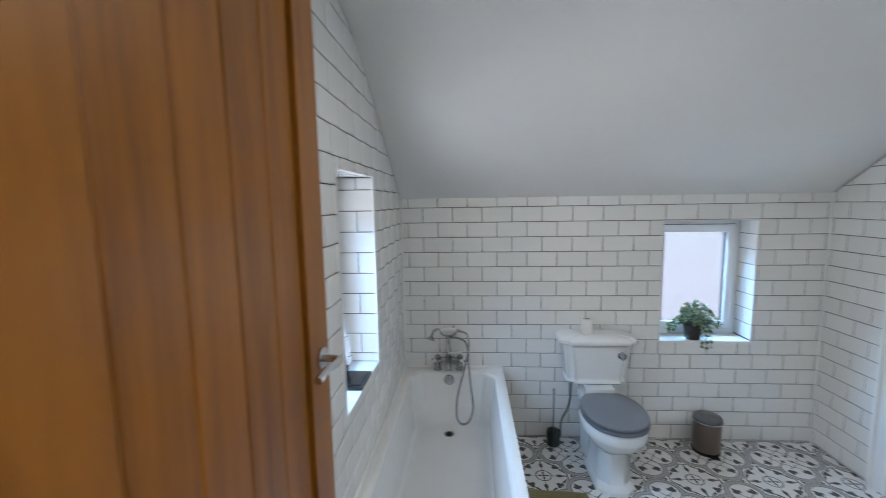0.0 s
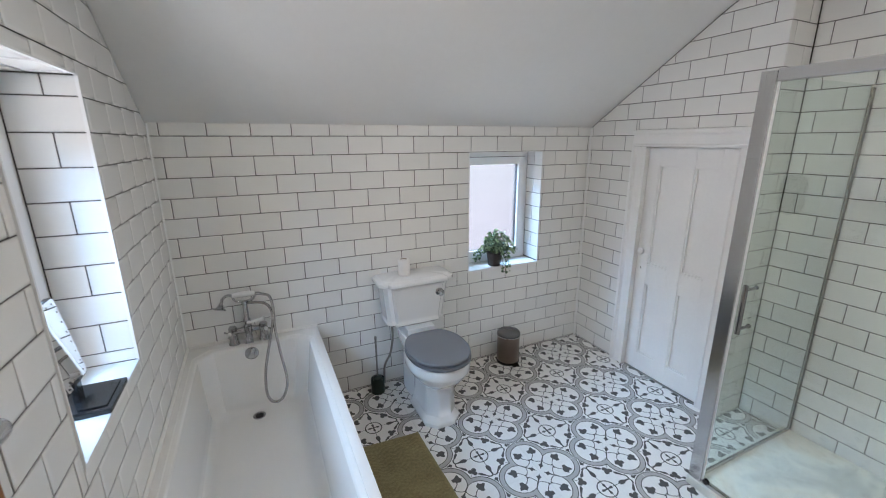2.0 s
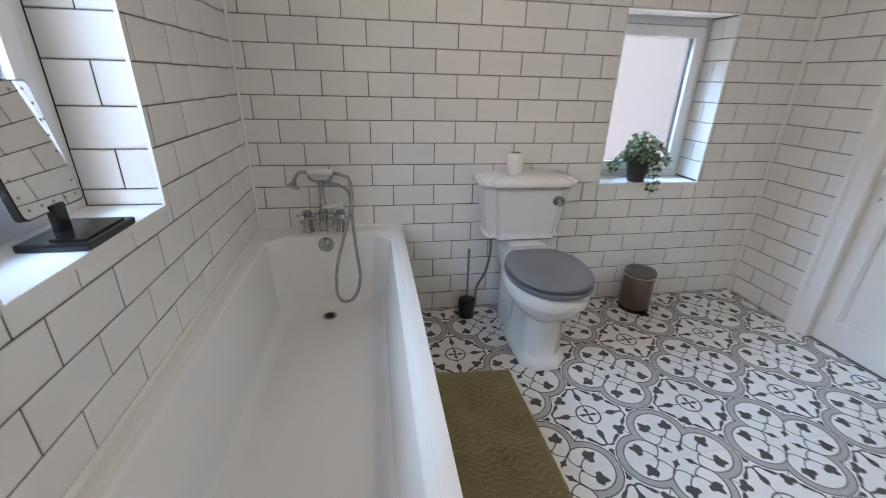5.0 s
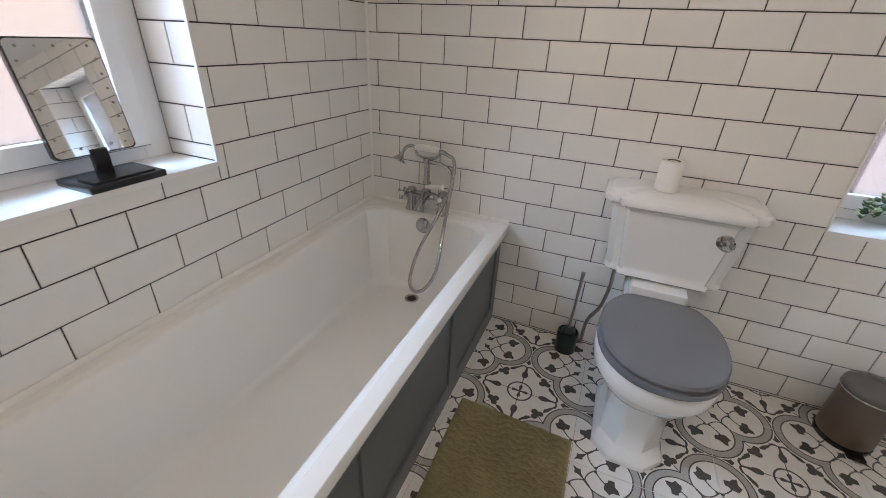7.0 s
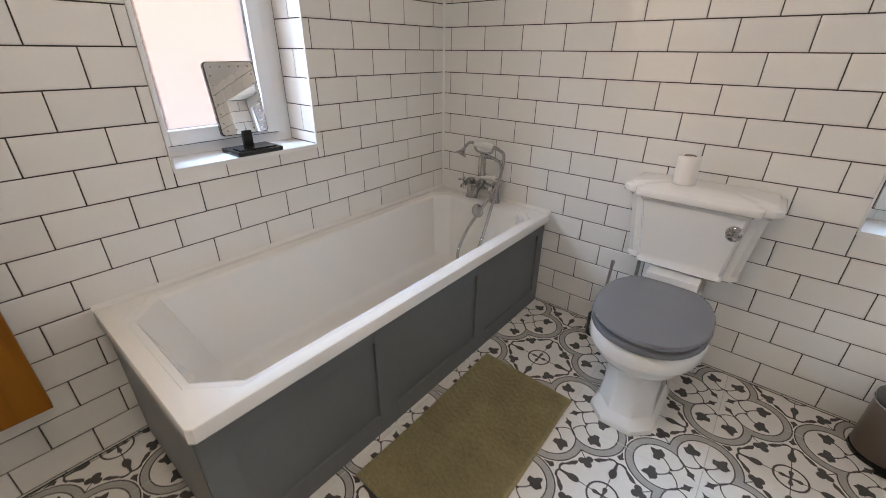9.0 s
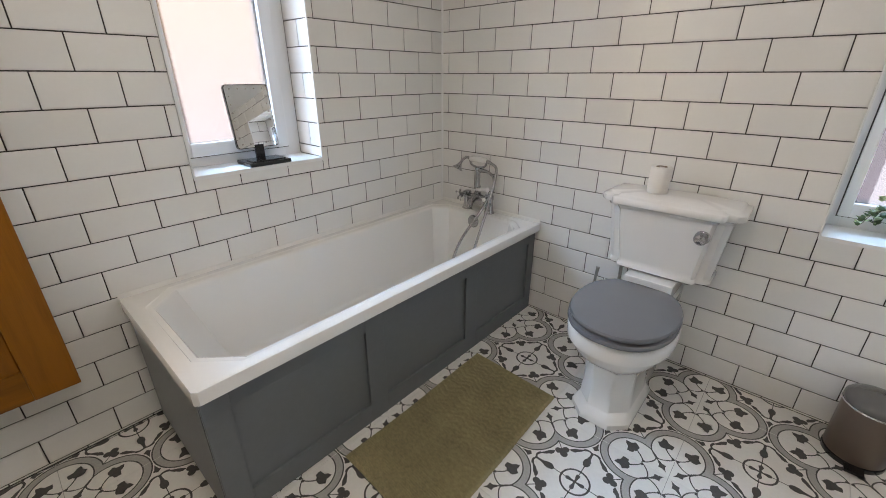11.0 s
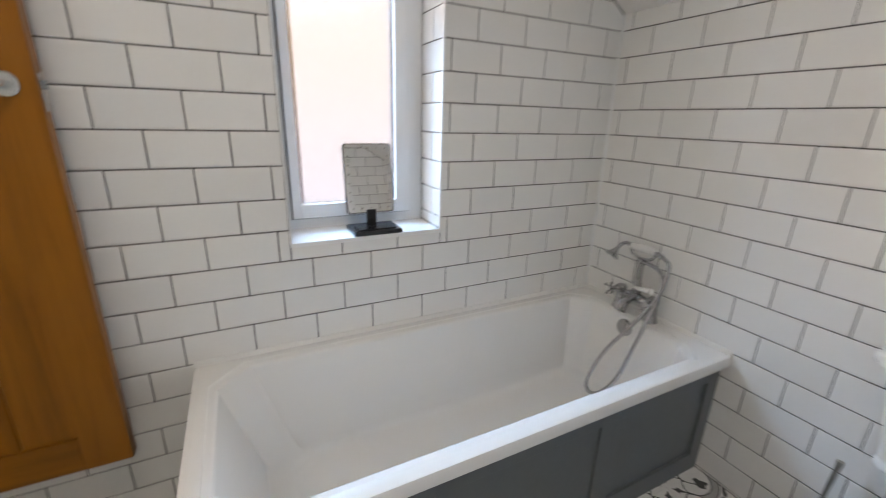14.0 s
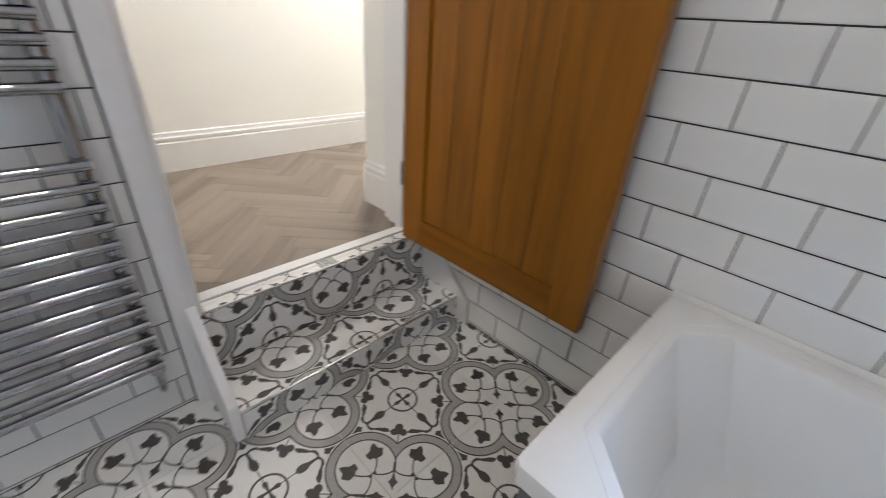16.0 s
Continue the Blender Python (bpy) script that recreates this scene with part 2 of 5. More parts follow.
def wall_with_hole(axis, lo, hi, outline, hole):
    """A wall whose outline is cut by an upright rectangular hole, as pieces round it."""
    bm = bmesh.new()
    u0, z0, u1, z1 = hole
    for lim in (((1, 0, u0),), ((-1, 0, -u1),), ((-1, 0, -u0), (1, 0, u1), (0, 1, z0)), ((-1, 0, -u0), (1, 0, u1), (0, -1, -z1))):
        p = outline
        for a, b, c in lim:
            p = clip(p, a, b, c)
            if len(p) < 3:
                break
        if len(p) >= 3:
            prism(p, axis, lo, hi, bm)
    return bm


TH = 0.28
wall_back = tagged(part("wall_back", wall_with_hole("y", BACK, TH, [(-TH, -0.02), (XS + 0.2, -0.02), (XS + 0.2, ZK + 0.25), (-TH, ZK + 0.25)], W_BACK), M_GROUT), "white metro tiled knee wall with dark grout", "wall", kind="structure")
wall_left = tagged(part("wall_left", wall_with_hole("x", -TH, -BACK, [(-3.02, -0.02), (BACK, -0.02), (BACK, ZK + 0.01)] + [(y, z + 0.01) for y, z in LINE[1:]] + [(-3.02, ZC + 0.01)], W_LEFT), M_GROUT), "white metro tiled side wall under the sloping ceiling", "wall", kind="structure")
wall_right = tagged(part("wall_right", wall_with_hole("x", XR + BACK, XR + 0.12, [(YN + BACK, -0.02), (BACK, -0.02), (BACK, ZK + 0.01)] + [(y, z + 0.01) for y, z in LINE[1:] if y > YN] + [(YN + BACK, z_at(YN) + 0.01)], (CUP[1] - 0.02, -0.03, CUP[0] + 0.02, CUP[2] + 0.02)), M_GROUT), "white metro tiled wall round a cupboard door", "wall", kind="structure")
wall_nib = tagged(part("wall_nib", box(XR + 0.124, YN + BACK, -0.02, XS + 0.1, YN + 0.15, ZC + 0.01), M_GROUT), "short tiled return wall beside the shower", "wall", kind="structure")
wall_shower = tagged(part("wall_shower", box(XS + BACK, YR - 0.12, -0.02, XS + 0.12, YN, ZC + 0.01), M_GROUT), "white metro tiled shower wall", "wall", kind="structure")
bm = box(DOORWAY[1] + 0.001, YR - 0.14, -0.02, XS + BACK, YR - BACK, ZC + 0.01)
box(-BACK, YR - 0.14, DOORWAY[2], DOORWAY[1] + 0.001, YR - BACK, ZC + 0.01, bm=bm)
wall_rear = tagged(part("wall_rear", bm, M_GROUT), "white metro tiled wall behind the towel radiator", "wall", kind="structure")
# white silicone in the inner corners
for wall, x, y, dx, dy, top in ((wall_back, 0.0, 0.0, 1, -1, ZK), (wall_back, XR, 0.0, -1, -1, ZK)):
    bm = prism([(x - dx * 0.003, y - dy * 0.003), (x + dx * 0.007, y - dy * 0.003), (x + dx * 0.006, y + dy * 0.001), (x + dx * 0.002, y + dy * 0.002), (x + dx * 0.001, y + dy * 0.006), (x - dx * 0.003, y + dy * 0.007)], "z", 0.0, top - 0.004)
    part("sealant", bm, M_TRIM, wall)
# cupboard behind the small door
bm = box(XR + 0.12, CUP[1] - 0.1, -0.02, XR + 0.16, CUP[0] + 0.1, 1.72)
tagged(part("wall_cupboard", bm, M_PLASTER), "plain wall closing the cupboard", "wall", kind="structure")

# ceiling: one slab that follows the slope and the flat part
pts = [(0.02, ZK - 0.01)] + [(y, z) for y, z in LINE] + [(-4.2, ZC)]
outer = [(y, z + 0.12) for y, z in pts[::-1]]
ceiling = tagged(part("ceiling", prism(pts + outer, "x", -0.02, XS + 0.14), M_PLASTER, smooth=True), "matt white ceiling that slopes down to a knee wall", "ceiling", kind="structure")

# hall beyond the doorway
tagged(part("wall_hall", box(-1.7, -4.07, 0.0, XS + 0.14, -3.95, ZC + 0.05), M_HALLWALL), "plain cream hall wall", "wall", kind="structure")
tagged(part("wall_hall_side", box(XS, -3.95, 0.0, XS + 0.12, YR - 0.141, ZC + 0.05), M_HALLWALL), "plain hall wall", "wall", kind="structure")
tagged(part("wall_hall_end", box(-1.82, -3.95, 0.0, -1.7, -3.02, ZC + 0.05), M_HALLWALL), "plain hall wall", "wall", kind="structure")
bm = box(DOORWAY[1] + 0.001, YR - 0.165, 0.0, XS, YR - 0.1405, ZC + 0.02)
tagged(part("wall_hall_near", bm, M_HALLWALL), "plain cream hall wall beside the doorway", "wall", kind="structure")
bm = box(-BACK + 0.0005, -3.02, 0.0, 0.004, YR - 0.152, ZC + 0.02)
box(-1.7, -3.04, 0.0, 0.004, -3.0205, ZC + 0.02, bm=bm)
tagged(part("wall_hall_left", bm, M_HALLWALL), "plain cream hall wall", "wall", kind="structure")
tagged(part("ceiling_hall", box(-1.82, -4.07, ZC, -0.021, -3.0, ZC + 0.1), M_PLASTER), "plain white hall ceiling", "ceiling", kind="structure")
floor_slab = tagged(part("floor", box(-TH, YR - 0.141, -0.12, XS + 0.12, TH, -0.0045), M_FLOORGROUT), "patterned cement-look floor tiles in charcoal, grey and white", "floor", kind="structure")
bm = box(0.066, YR - 0.165, 0.0, 0.872, YR - 0.062, HALL - 0.004)
hall_slab = tagged(part("hall_floor", box(-1.7, -3.95, 0.0, XS, YR - 0.166, HALL - 0.004, bm=bm), M_FLOORGROUT), "grey-brown herringbone wood-look floor", "floor", kind="structure")

up = (0, 0, 1)
lims = under_ceiling(True)


def tile_all():
    tile_wall(wall_back, lambda u, z: frame_of((1, 0, 0), up, (0, -1, 0), (u, 0, z)), 0.0, XR, 0.0, ZK, (0.046, 0.046 + PW / 2), (), (W_BACK,))
    tile_wall(wall_left, lambda u, z: frame_of((0, 1, 0), up, (1, 0, 0), (0, u, z)), YR, 0.0, 0.0, ZC, (-0.080 - PW / 2, -0.080), lims, (W_LEFT,))
    tile_wall(wall_right, lambda u, z: frame_of((0, -1, 0), up, (-1, 0, 0), (XR, -u, z)), 0.0, -YN, 0.0, ZC, (0.02, 0.02 + PW / 2), [(-a, b, c) for a, b, c in lims], ((-CUP[0] - 0.115, 0.0, -CUP[1] + 0.06, CUP[2] + 0.108),))
    tile_wall(wall_nib, lambda u, z: frame_of((1, 0, 0), up, (0, -1, 0), (u, YN, z)), XR, XS, 0.0, ZC, (XR + 0.05, XR + 0.15), ())
    tile_wall(wall_shower, lambda u, z: frame_of((0, -1, 0), up, (-1, 0, 0), (XS, -u, z)), -YN, -YR, 0.0, ZC, (0.06, 0.06 + PW / 2), ())
    tile_wall(wall_rear, lambda u, z: frame_of((-1, 0, 0), up, (0, 1, 0), (-u, YR, z)), -XS, -DOORWAY[1] - 0.044, 0.0, ZC, (0.03, 0.03 + PW / 2), ())
    y0, z0, y1, z1 = W_LEFT
    for face, sgn in ((y1 - 0.004, -1), (y0 + 0.004, 1)):
        tile_wall(wall_left, lambda u, z: frame_of((-sgn, 0, 0), up, (0, sgn, 0), (-sgn * u, face, z)), min(0.002 * sgn, sgn * 0.186), max(0.002 * sgn, sgn * 0.186), z0 + 0.004, z1 - 0.004, (-0.0005 if sgn > 0 else 0.0005, 0.085 * sgn), ())
    tile_wall(wall_left, lambda u, z: frame_of((0, -1, 0), (-1, 0, 0), (0, 0, -1), (-z, -u, z1 - 0.004)), -y1 + 0.01, -y0 - 0.01, 0.002, 0.186, (0.05, 0.15), ())
    x0, z0, x1, z1 = W_BACK
    for face, sgn in ((x1 - 0.004, -1), (x0 + 0.004, 1)):
        tile_wall(wall_back, lambda u, z: frame_of((0, sgn, 0), up, (sgn, 0, 0), (face, sgn * u, z)), min(0.0, sgn * 0.18), max(0.0, sgn * 0.18), z0 + 0.004, z1 - 0.004, (0.11, 0.02), ())
    tile_wall(wall_back, lambda u, z: frame_of((1, 0, 0), (0, 1, 0), (0, 0, -1), (u, z, z1 - 0.004)), x0 + 0.01, x1 - 0.01, 0.002, 0.18, (0.05, 0.15), ())


SKY = (0.33, 0.61, 1.0)


# ---- daylight behind the windows ----
def backdrop(name, m, w, h, low, high, strength, label):
    mt = bpy.data.materials.new(name)
    mt.use_nodes = True
    nt = mt.node_tree
    nt.nodes.remove(nt.nodes["Principled BSDF"])
    em = nt.nodes.new("ShaderNodeEmission")
    em.inputs["Strength"].default_value = strength
    ramp = nt.nodes.new("ShaderNodeValToRGB")
    ramp.color_ramp.elements[0].position, ramp.color_ramp.elements[0].color = 0.25, (*low, 1)
    ramp.color_ramp.elements[1].position, ramp.color_ramp.elements[1].color = 0.70, (*high, 1)
    co = nt.nodes.new("ShaderNodeTexCoord")
    sep = nt.nodes.new("ShaderNodeSeparateXYZ")
    nt.links.new(co.outputs["Generated"], sep.inputs[0])
    nt.links.new(sep.outputs["Y"], ramp.inputs["Fac"])
    nt.links.new(ramp.outputs[0], em.inputs["Color"])
    nt.links.new(em.outputs[0], nt.nodes["Material Output"].inputs["Surface"])
    bm = bmesh.new()
    v = [bm.verts.new(p) for p in ((-w / 2, -h / 2, 0), (w / 2, -h / 2, 0), (w / 2, h / 2, 0), (-w / 2, h / 2, 0))]
    bm.faces.new(v)
    ob = part(name, bm, mt)
    ob.matrix_basis = m
    return tagged(ob, label, "backdrop", kind="structure")


# glowing gradient sheets added outside; they light the room and colour the panes
backdrop("backdrop_left", frame_of((0, 1, 0), (0, 0, 1), (1, 0, 0), (-2.2, -1.08, 1.25)), 4.4, 3.0, (0.76, 0.75, 0.95), (1.0, 0.78, 0.56), 6.0, "glowing lilac to peach backdrop outside the frosted window")
backdrop("backdrop_back", frame_of((1, 0, 0), (0, 0, 1), (0, -1, 0), (2.05, 2.2, 1.05)), 4.0, 2.8, (0.80, 0.76, 0.96), (0.80, 0.90, 1.0), 5.5, "pale lilac daylight outside the frosted window")


def sky_lamp(name, eye, target, w, h, power, color=SKY):
    """Daylight outside a window, as an area lamp."""
    d = bpy.data.lights.new(name, "AREA")
    d.shape, d.size, d.size_y, d.energy, d.color = "RECTANGLE", w, h, power, color
    ob = new(name, d)
    ob.matrix_basis = look(eye, target)
    return ob


sky_lamp("sky_over_window_1", (-1.70, -1.55, 2.75), (-0.10, -1.05, 1.10), 3.0, 0.9, 440)
sky_lamp("sky_over_window_2", (1.50, 1.65, 2.60), (2.05, 0.10, 0.95), 2.8, 0.9, 390)
WY, WZ, WX = (W_LEFT[0] + W_LEFT[2]) / 2 - 0.02, (W_LEFT[1] + W_LEFT[3]) / 2, (W_BACK[0] + W_BACK[2]) / 2
sky_lamp("daylight_window_1", (-0.200, WY, WZ), (1.0, WY, WZ), 0.34, 0.74, 7.0, (0.90, 0.92, 1.0))
sky_lamp("daylight_window_2", (WX, 0.192, 1.13), (WX, -1.0, 1.13), 0.40, 0.64, 5.5, (0.80, 0.88, 1.0))


def lamp(name, at, power, size, color, label):
    """A recessed ceiling spotlight: chrome rim, with an area lamp in its mouth."""
    sp = thing(name, label, "spotlight", at)
    bm = lathe([(0.046, 0.0), (0.048, -0.004), (0.044, -0.008), (0.034, -0.006), (0.032, 0.0)], 28)
    part("rim", bm, M_CHROME, sp, smooth=True)
    d = bpy.data.lights.new(name, "AREA")
    d.shape, d.size, d.energy, d.color = "DISK", size, power, color
    ob = new("bulb", d)
    ob.parent = sp
    ob.matrix_basis = pose(0, 0, -0.007)
    return sp


WARM = (1.0, 0.95, 0.89)
for sx, sy in ((1.12, -1.62), (1.31, -1.62), (1.21, -1.80)):
    lamp("ceiling_spotlight", (sx, sy, ZC), 2.7, 0.045, WARM, "small round recessed ceiling spotlight with chrome rim")
lamp("shower_spotlight", (2.60, -2.25, ZC), 2.4, 0.045, WARM, "small round recessed spotlight over the shower")
# unseen hall lamps, count and places chosen to brighten the hall evenly
for sx, power in ((-1.25, 15), (-0.35, 15), (1.55, 13)):
    lamp("hall_fill_light", (sx, -3.42, ZC), power, 0.06, (1.0, 0.97, 0.93), "small round recessed spotlight, unseen, added to brighten the hall")


# ---- more materials ----
def wood(name, light, dark, scale=1.0, rough=0.42, along=2, piece=0.12):
    """Timber whose grain runs along one axis of the object."""
    m = bpy.data.materials.new(name)
    m.use_nodes = True
    nt = m.node_tree
    b = nt.nodes["Principled BSDF"]
    co = nt.nodes.new("ShaderNodeTexCoord")
    info = nt.nodes.new("ShaderNodeObjectInfo")
    off = nt.nodes.new("ShaderNodeVectorMath")
    off.operation = "MULTIPLY_ADD"
    off.inputs[1].default_value = (7.0, 5.0, 9.0)
    nt.links.new(info.outputs["Random"], off.inputs[0])
    nt.links.new(co.outputs["Object"], off.inputs[2])
    mp = nt.nodes.new("ShaderNodeMapping")
    s = [22.0 * scale] * 3
    s[along] = 1.5 * scale
    mp.inputs["Scale"].default_value = s
    nt.links.new(off.outputs[0], mp.inputs["Vector"])
    n1 = nt.nodes.new("ShaderNodeTexNoise")
    n1.inputs["Scale"].default_value, n1.inputs["Detail"].default_value, n1.inputs["Distortion"].default_value = 1.0, 6, 0.6
    nt.links.new(mp.outputs[0], n1.inputs["Vector"])
    mp2 = nt.nodes.new("ShaderNodeMapping")
    s = [160.0 * scale] * 3
    s[along] = 4.0 * scale
    mp2.inputs["Scale"].default_value = s
    nt.links.new(off.outputs[0], mp2.inputs["Vector"])
    n2 = nt.nodes.new("ShaderNodeTexNoise")
    n2.inputs["Detail"].default_value = 3
    nt.links.new(mp2.outputs[0], n2.inputs["Vector"])
    mix = nt.nodes.new("ShaderNodeMath")
    mix.operation = "MULTIPLY_ADD"
    mix.inputs[1].default_value = 0.35
    nt.links.new(n2.outputs["Fac"], mix.inputs[0])
    nt.links.new(n1.outputs["Fac"], mix.inputs[2])
    add = nt.nodes.new("ShaderNodeMath")
    add.operation = "MULTIPLY_ADD"
    add.inputs[1].default_value = piece * 2
    nt.links.new(info.outputs["Random"], add.inputs[0])
    nt.links.new(mix.outputs[0], add.inputs[2])
    ramp = nt.nodes.new("ShaderNodeValToRGB")
    ramp.color_ramp.elements[0].position, ramp.color_ramp.elements[0].color = 0.42, (*dark, 1)
    ramp.color_ramp.elements[1].position, ramp.color_ramp.elements[1].color = 0.98, (*light, 1)
    nt.links.new(add.outputs[0], ramp.inputs["Fac"])
    nt.links.new(ramp.outputs[0], b.inputs["Base Color"])
    bp = nt.nodes.new("ShaderNodeBump")
    bp.inputs["Strength"].default_value, bp.inputs["Distance"].default_value = 0.12, 0.002
    nt.links.new(n2.outputs["Fac"], bp.inputs["Height"])
    nt.links.new(bp.outputs[0], b.inputs["Normal"])
    b.inputs["Roughness"].default_value = rough
    b.inputs["Specular IOR Level"].default_value = 0.28
    return m


def glass(name, color, rough, bump=0.0, bump_scale=60.0, ior=1.45):
    m = bpy.data.materials.new(name)
    m.use_nodes = True
    nt = m.node_tree
    b = nt.nodes["Principled BSDF"]
    b.inputs["Base Color"].default_value = (*color, 1)
    b.inputs["Transmission Weight"].default_value = 1.0
    b.inputs["Roughness"].default_value = rough
    b.inputs["IOR"].default_value = ior
    if bump:
        co = nt.nodes.new("ShaderNodeTexCoord")
        n = nt.nodes.new("ShaderNodeTexNoise")
        n.inputs["Scale"].default_value = bump_scale
        nt.links.new(co.outputs["Object"], n.inputs["Vector"])
        bp = nt.nodes.new("ShaderNodeBump")
        bp.inputs["Strength"].default_value, bp.inputs["Distance"].default_value = bump, 0.003
        nt.links.new(n.outputs["Fac"], bp.inputs["Height"])
        nt.links.new(bp.outputs[0], b.inputs["Normal"])
    return m


M_OAK = wood("oak_upright", (0.285, 0.104, 0.007), (0.118, 0.038, 0.0025), along=2, rough=0.38)
M_OAKY = wood("oak_cross", (0.285, 0.104, 0.007), (0.118, 0.038, 0.0025), along=1, rough=0.38)
M_PLANK = wood("grey_brown_plank", (0.27, 0.222, 0.182), (0.145, 0.117, 0.096), scale=0.7, along=0, rough=0.5, piece=0.16)
# window panes: dark tint added to dim the lamps and backdrops seen through them
M_FROST = glass("frosted_dimmer_pane_1", (0.073, 0.071, 0.072), 0.24, 0.9, 150)
M_FROST2 = glass("frosted_dimmer_pane_2", (0.083, 0.081, 0.084), 0.24, 0.8, 150)
M_CLEAR = glass("clear_green_glass", (0.91, 0.97, 0.945), 0.0)
M_MIRROR = material("mirror_silver", (0.86, 0.87, 0.87), 0.015, 1.0)
M_MAT = material("sage_chenille", (0.330, 0.292, 0.165), 0.95, spread=0.16, grain=0.2, scale=7, bump=0.6, bump_scale=260)
M_PAPER = material("tissue_paper", (0.82, 0.80, 0.77), 0.9, spread=0.03, scale=20, bump=0.2, bump_scale=150)
M_CARD = material("cardboard_core", (0.17, 0.12, 0.08), 0.9)
M_LID = material("grey_lid_metal", (0.17, 0.165, 0.16), 0.26, 0.6, spread=0.05, scale=9)
M_BIN = material("taupe_metal", (0.155, 0.116, 0.090), 0.34, 0.3, spread=0.05, scale=9)
M_GREEN = material("dark_green_plastic", (0.012, 0.028, 0.022), 0.28)
M_POT = material("dark_brown_pot", (0.030, 0.020, 0.016), 0.55, spread=0.2, scale=30, bump=0.5, bump_scale=45)
M_SOIL = material("soil", (0.02, 0.014, 0.01), 0.95, bump=0.8, bump_scale=120)
M_LEAF = material("ivy_leaf", (0.040, 0.085, 0.032), 0.42, spread=0.35, scale=30, piece=0.35)
M_LEAF2 = material("ivy_leaf_pale", (0.30, 0.40, 0.22), 0.45, spread=0.25, scale=30, piece=0.2)
M_STEM = material("ivy_stem", (0.06, 0.07, 0.025), 0.7)
def stained(name, clean, marks, rough):
    """A pale surface with soft cloudy water marks in several tints."""
    m = material(name, clean, rough, bump=0.05, bump_scale=40)
    nt = m.node_tree
    co = nt.nodes.new("ShaderNodeTexCoord")
    n = nt.nodes.new("ShaderNodeTexNoise")
    n.inputs["Scale"].default_value, n.inputs["Detail"].default_value, n.inputs["Distortion"].default_value = 3.2, 7, 0.8
    nt.links.new(co.outputs["Object"], n.inputs["Vector"])
    ramp = nt.nodes.new("ShaderNodeValToRGB")
    ramp.color_ramp.elements[0].position, ramp.color_ramp.elements[0].color = 0.34, (*marks[0], 1)
    ramp.color_ramp.elements[1].position, ramp.color_ramp.elements[1].color = 0.64, (*marks[1], 1)
    ramp.color_ramp.elements.new(0.48).color = (*clean, 1)
    nt.links.new(n.outputs["Fac"], ramp.inputs["Fac"])
    nt.links.new(ramp.outputs[0], nt.nodes["Principled BSDF"].inputs["Base Color"])
    return m


M_TRAY = stained("stone_resin_tray", (0.76, 0.77, 0.71), ((0.58, 0.61, 0.58), (0.70, 0.65, 0.55)), 0.36)
M_SEAL = material("white_silicone", (0.78, 0.77, 0.74), 0.4)


# ---- patterned floor ----
CELL, FX, FY = 0.450, 1.36, -0.868
HALF = CELL / 2


def disc_points(cx, cy, r, n=20):
    return [(cx + r * math.cos(2 * math.pi * i / n), cy + r * math.sin(2 * math.pi * i / n)) for i in range(n)]


layer = [0]


def flat(bm, pts, z, mat, step=True):
    if step:
        layer[0] += 1
    z = z + (layer[0] * 2.5e-6 if z > 0 else 0)
    f = bm.faces.new([bm.verts.new((x, y, z)) for x, y in pts])
    f.material_index = mat
    f.normal_update()
    if f.normal.z < 0:
        f.normal_flip()


def strip(bm, line, widths, z, mat):
    """A flat ribbon along a line."""
    n = len(line)
    left, right = [], []
    for i, (x, y) in enumerate(line):
        x0, y0 = line[max(i - 1, 0)]
        x1, y1 = line[min(i + 1, n - 1)]
        d = math.hypot(x1 - x0, y1 - y0) or 1
        w = (widths[0] + (widths[1] - widths[0]) * i / (n - 1)) / 2
        left.append((x - (y1 - y0) / d * w, y + (x1 - x0) / d * w))
        right.append((x + (y1 - y0) / d * w, y - (x1 - x0) / d * w))
    layer[0] += 1
    for i in range(n - 1):
        flat(bm, [left[i], right[i], right[i + 1], left[i + 1]], z, mat, False)


def turned(pts, a, dx=0.0, dy=0.0, flip=1):
    c, s = math.cos(a), math.sin(a)
    return [(c * x - s * y * flip + dx, s * x + c * y * flip + dy) for x, y in pts]


# ivy leaf with its base at the origin, three points outwards
LEAFLET = [(0.0, -0.003), (0.004, -0.010), (0.001, -0.019), (0.008, -0.025), (0.018, -0.029), (0.023, -0.020), (0.028, -0.013), (0.040, -0.009), (0.050, 0.001),
           (0.041, 0.007), (0.034, 0.009), (0.030, 0.015), (0.028, 0.025), (0.017, 0.022), (0.008, 0.020), (0.003, 0.013), (0.002, 0.004)]


def bend(x0, y0, x1, y1, x2, y2, n=8):
    return [((1 - t) ** 2 * x0 + 2 * t * (1 - t) * x1 + t * t * x2, (1 - t) ** 2 * y0 + 2 * t * (1 - t) * y1 + t * t * y2) for t in [i / n for i in range(n + 1)]]


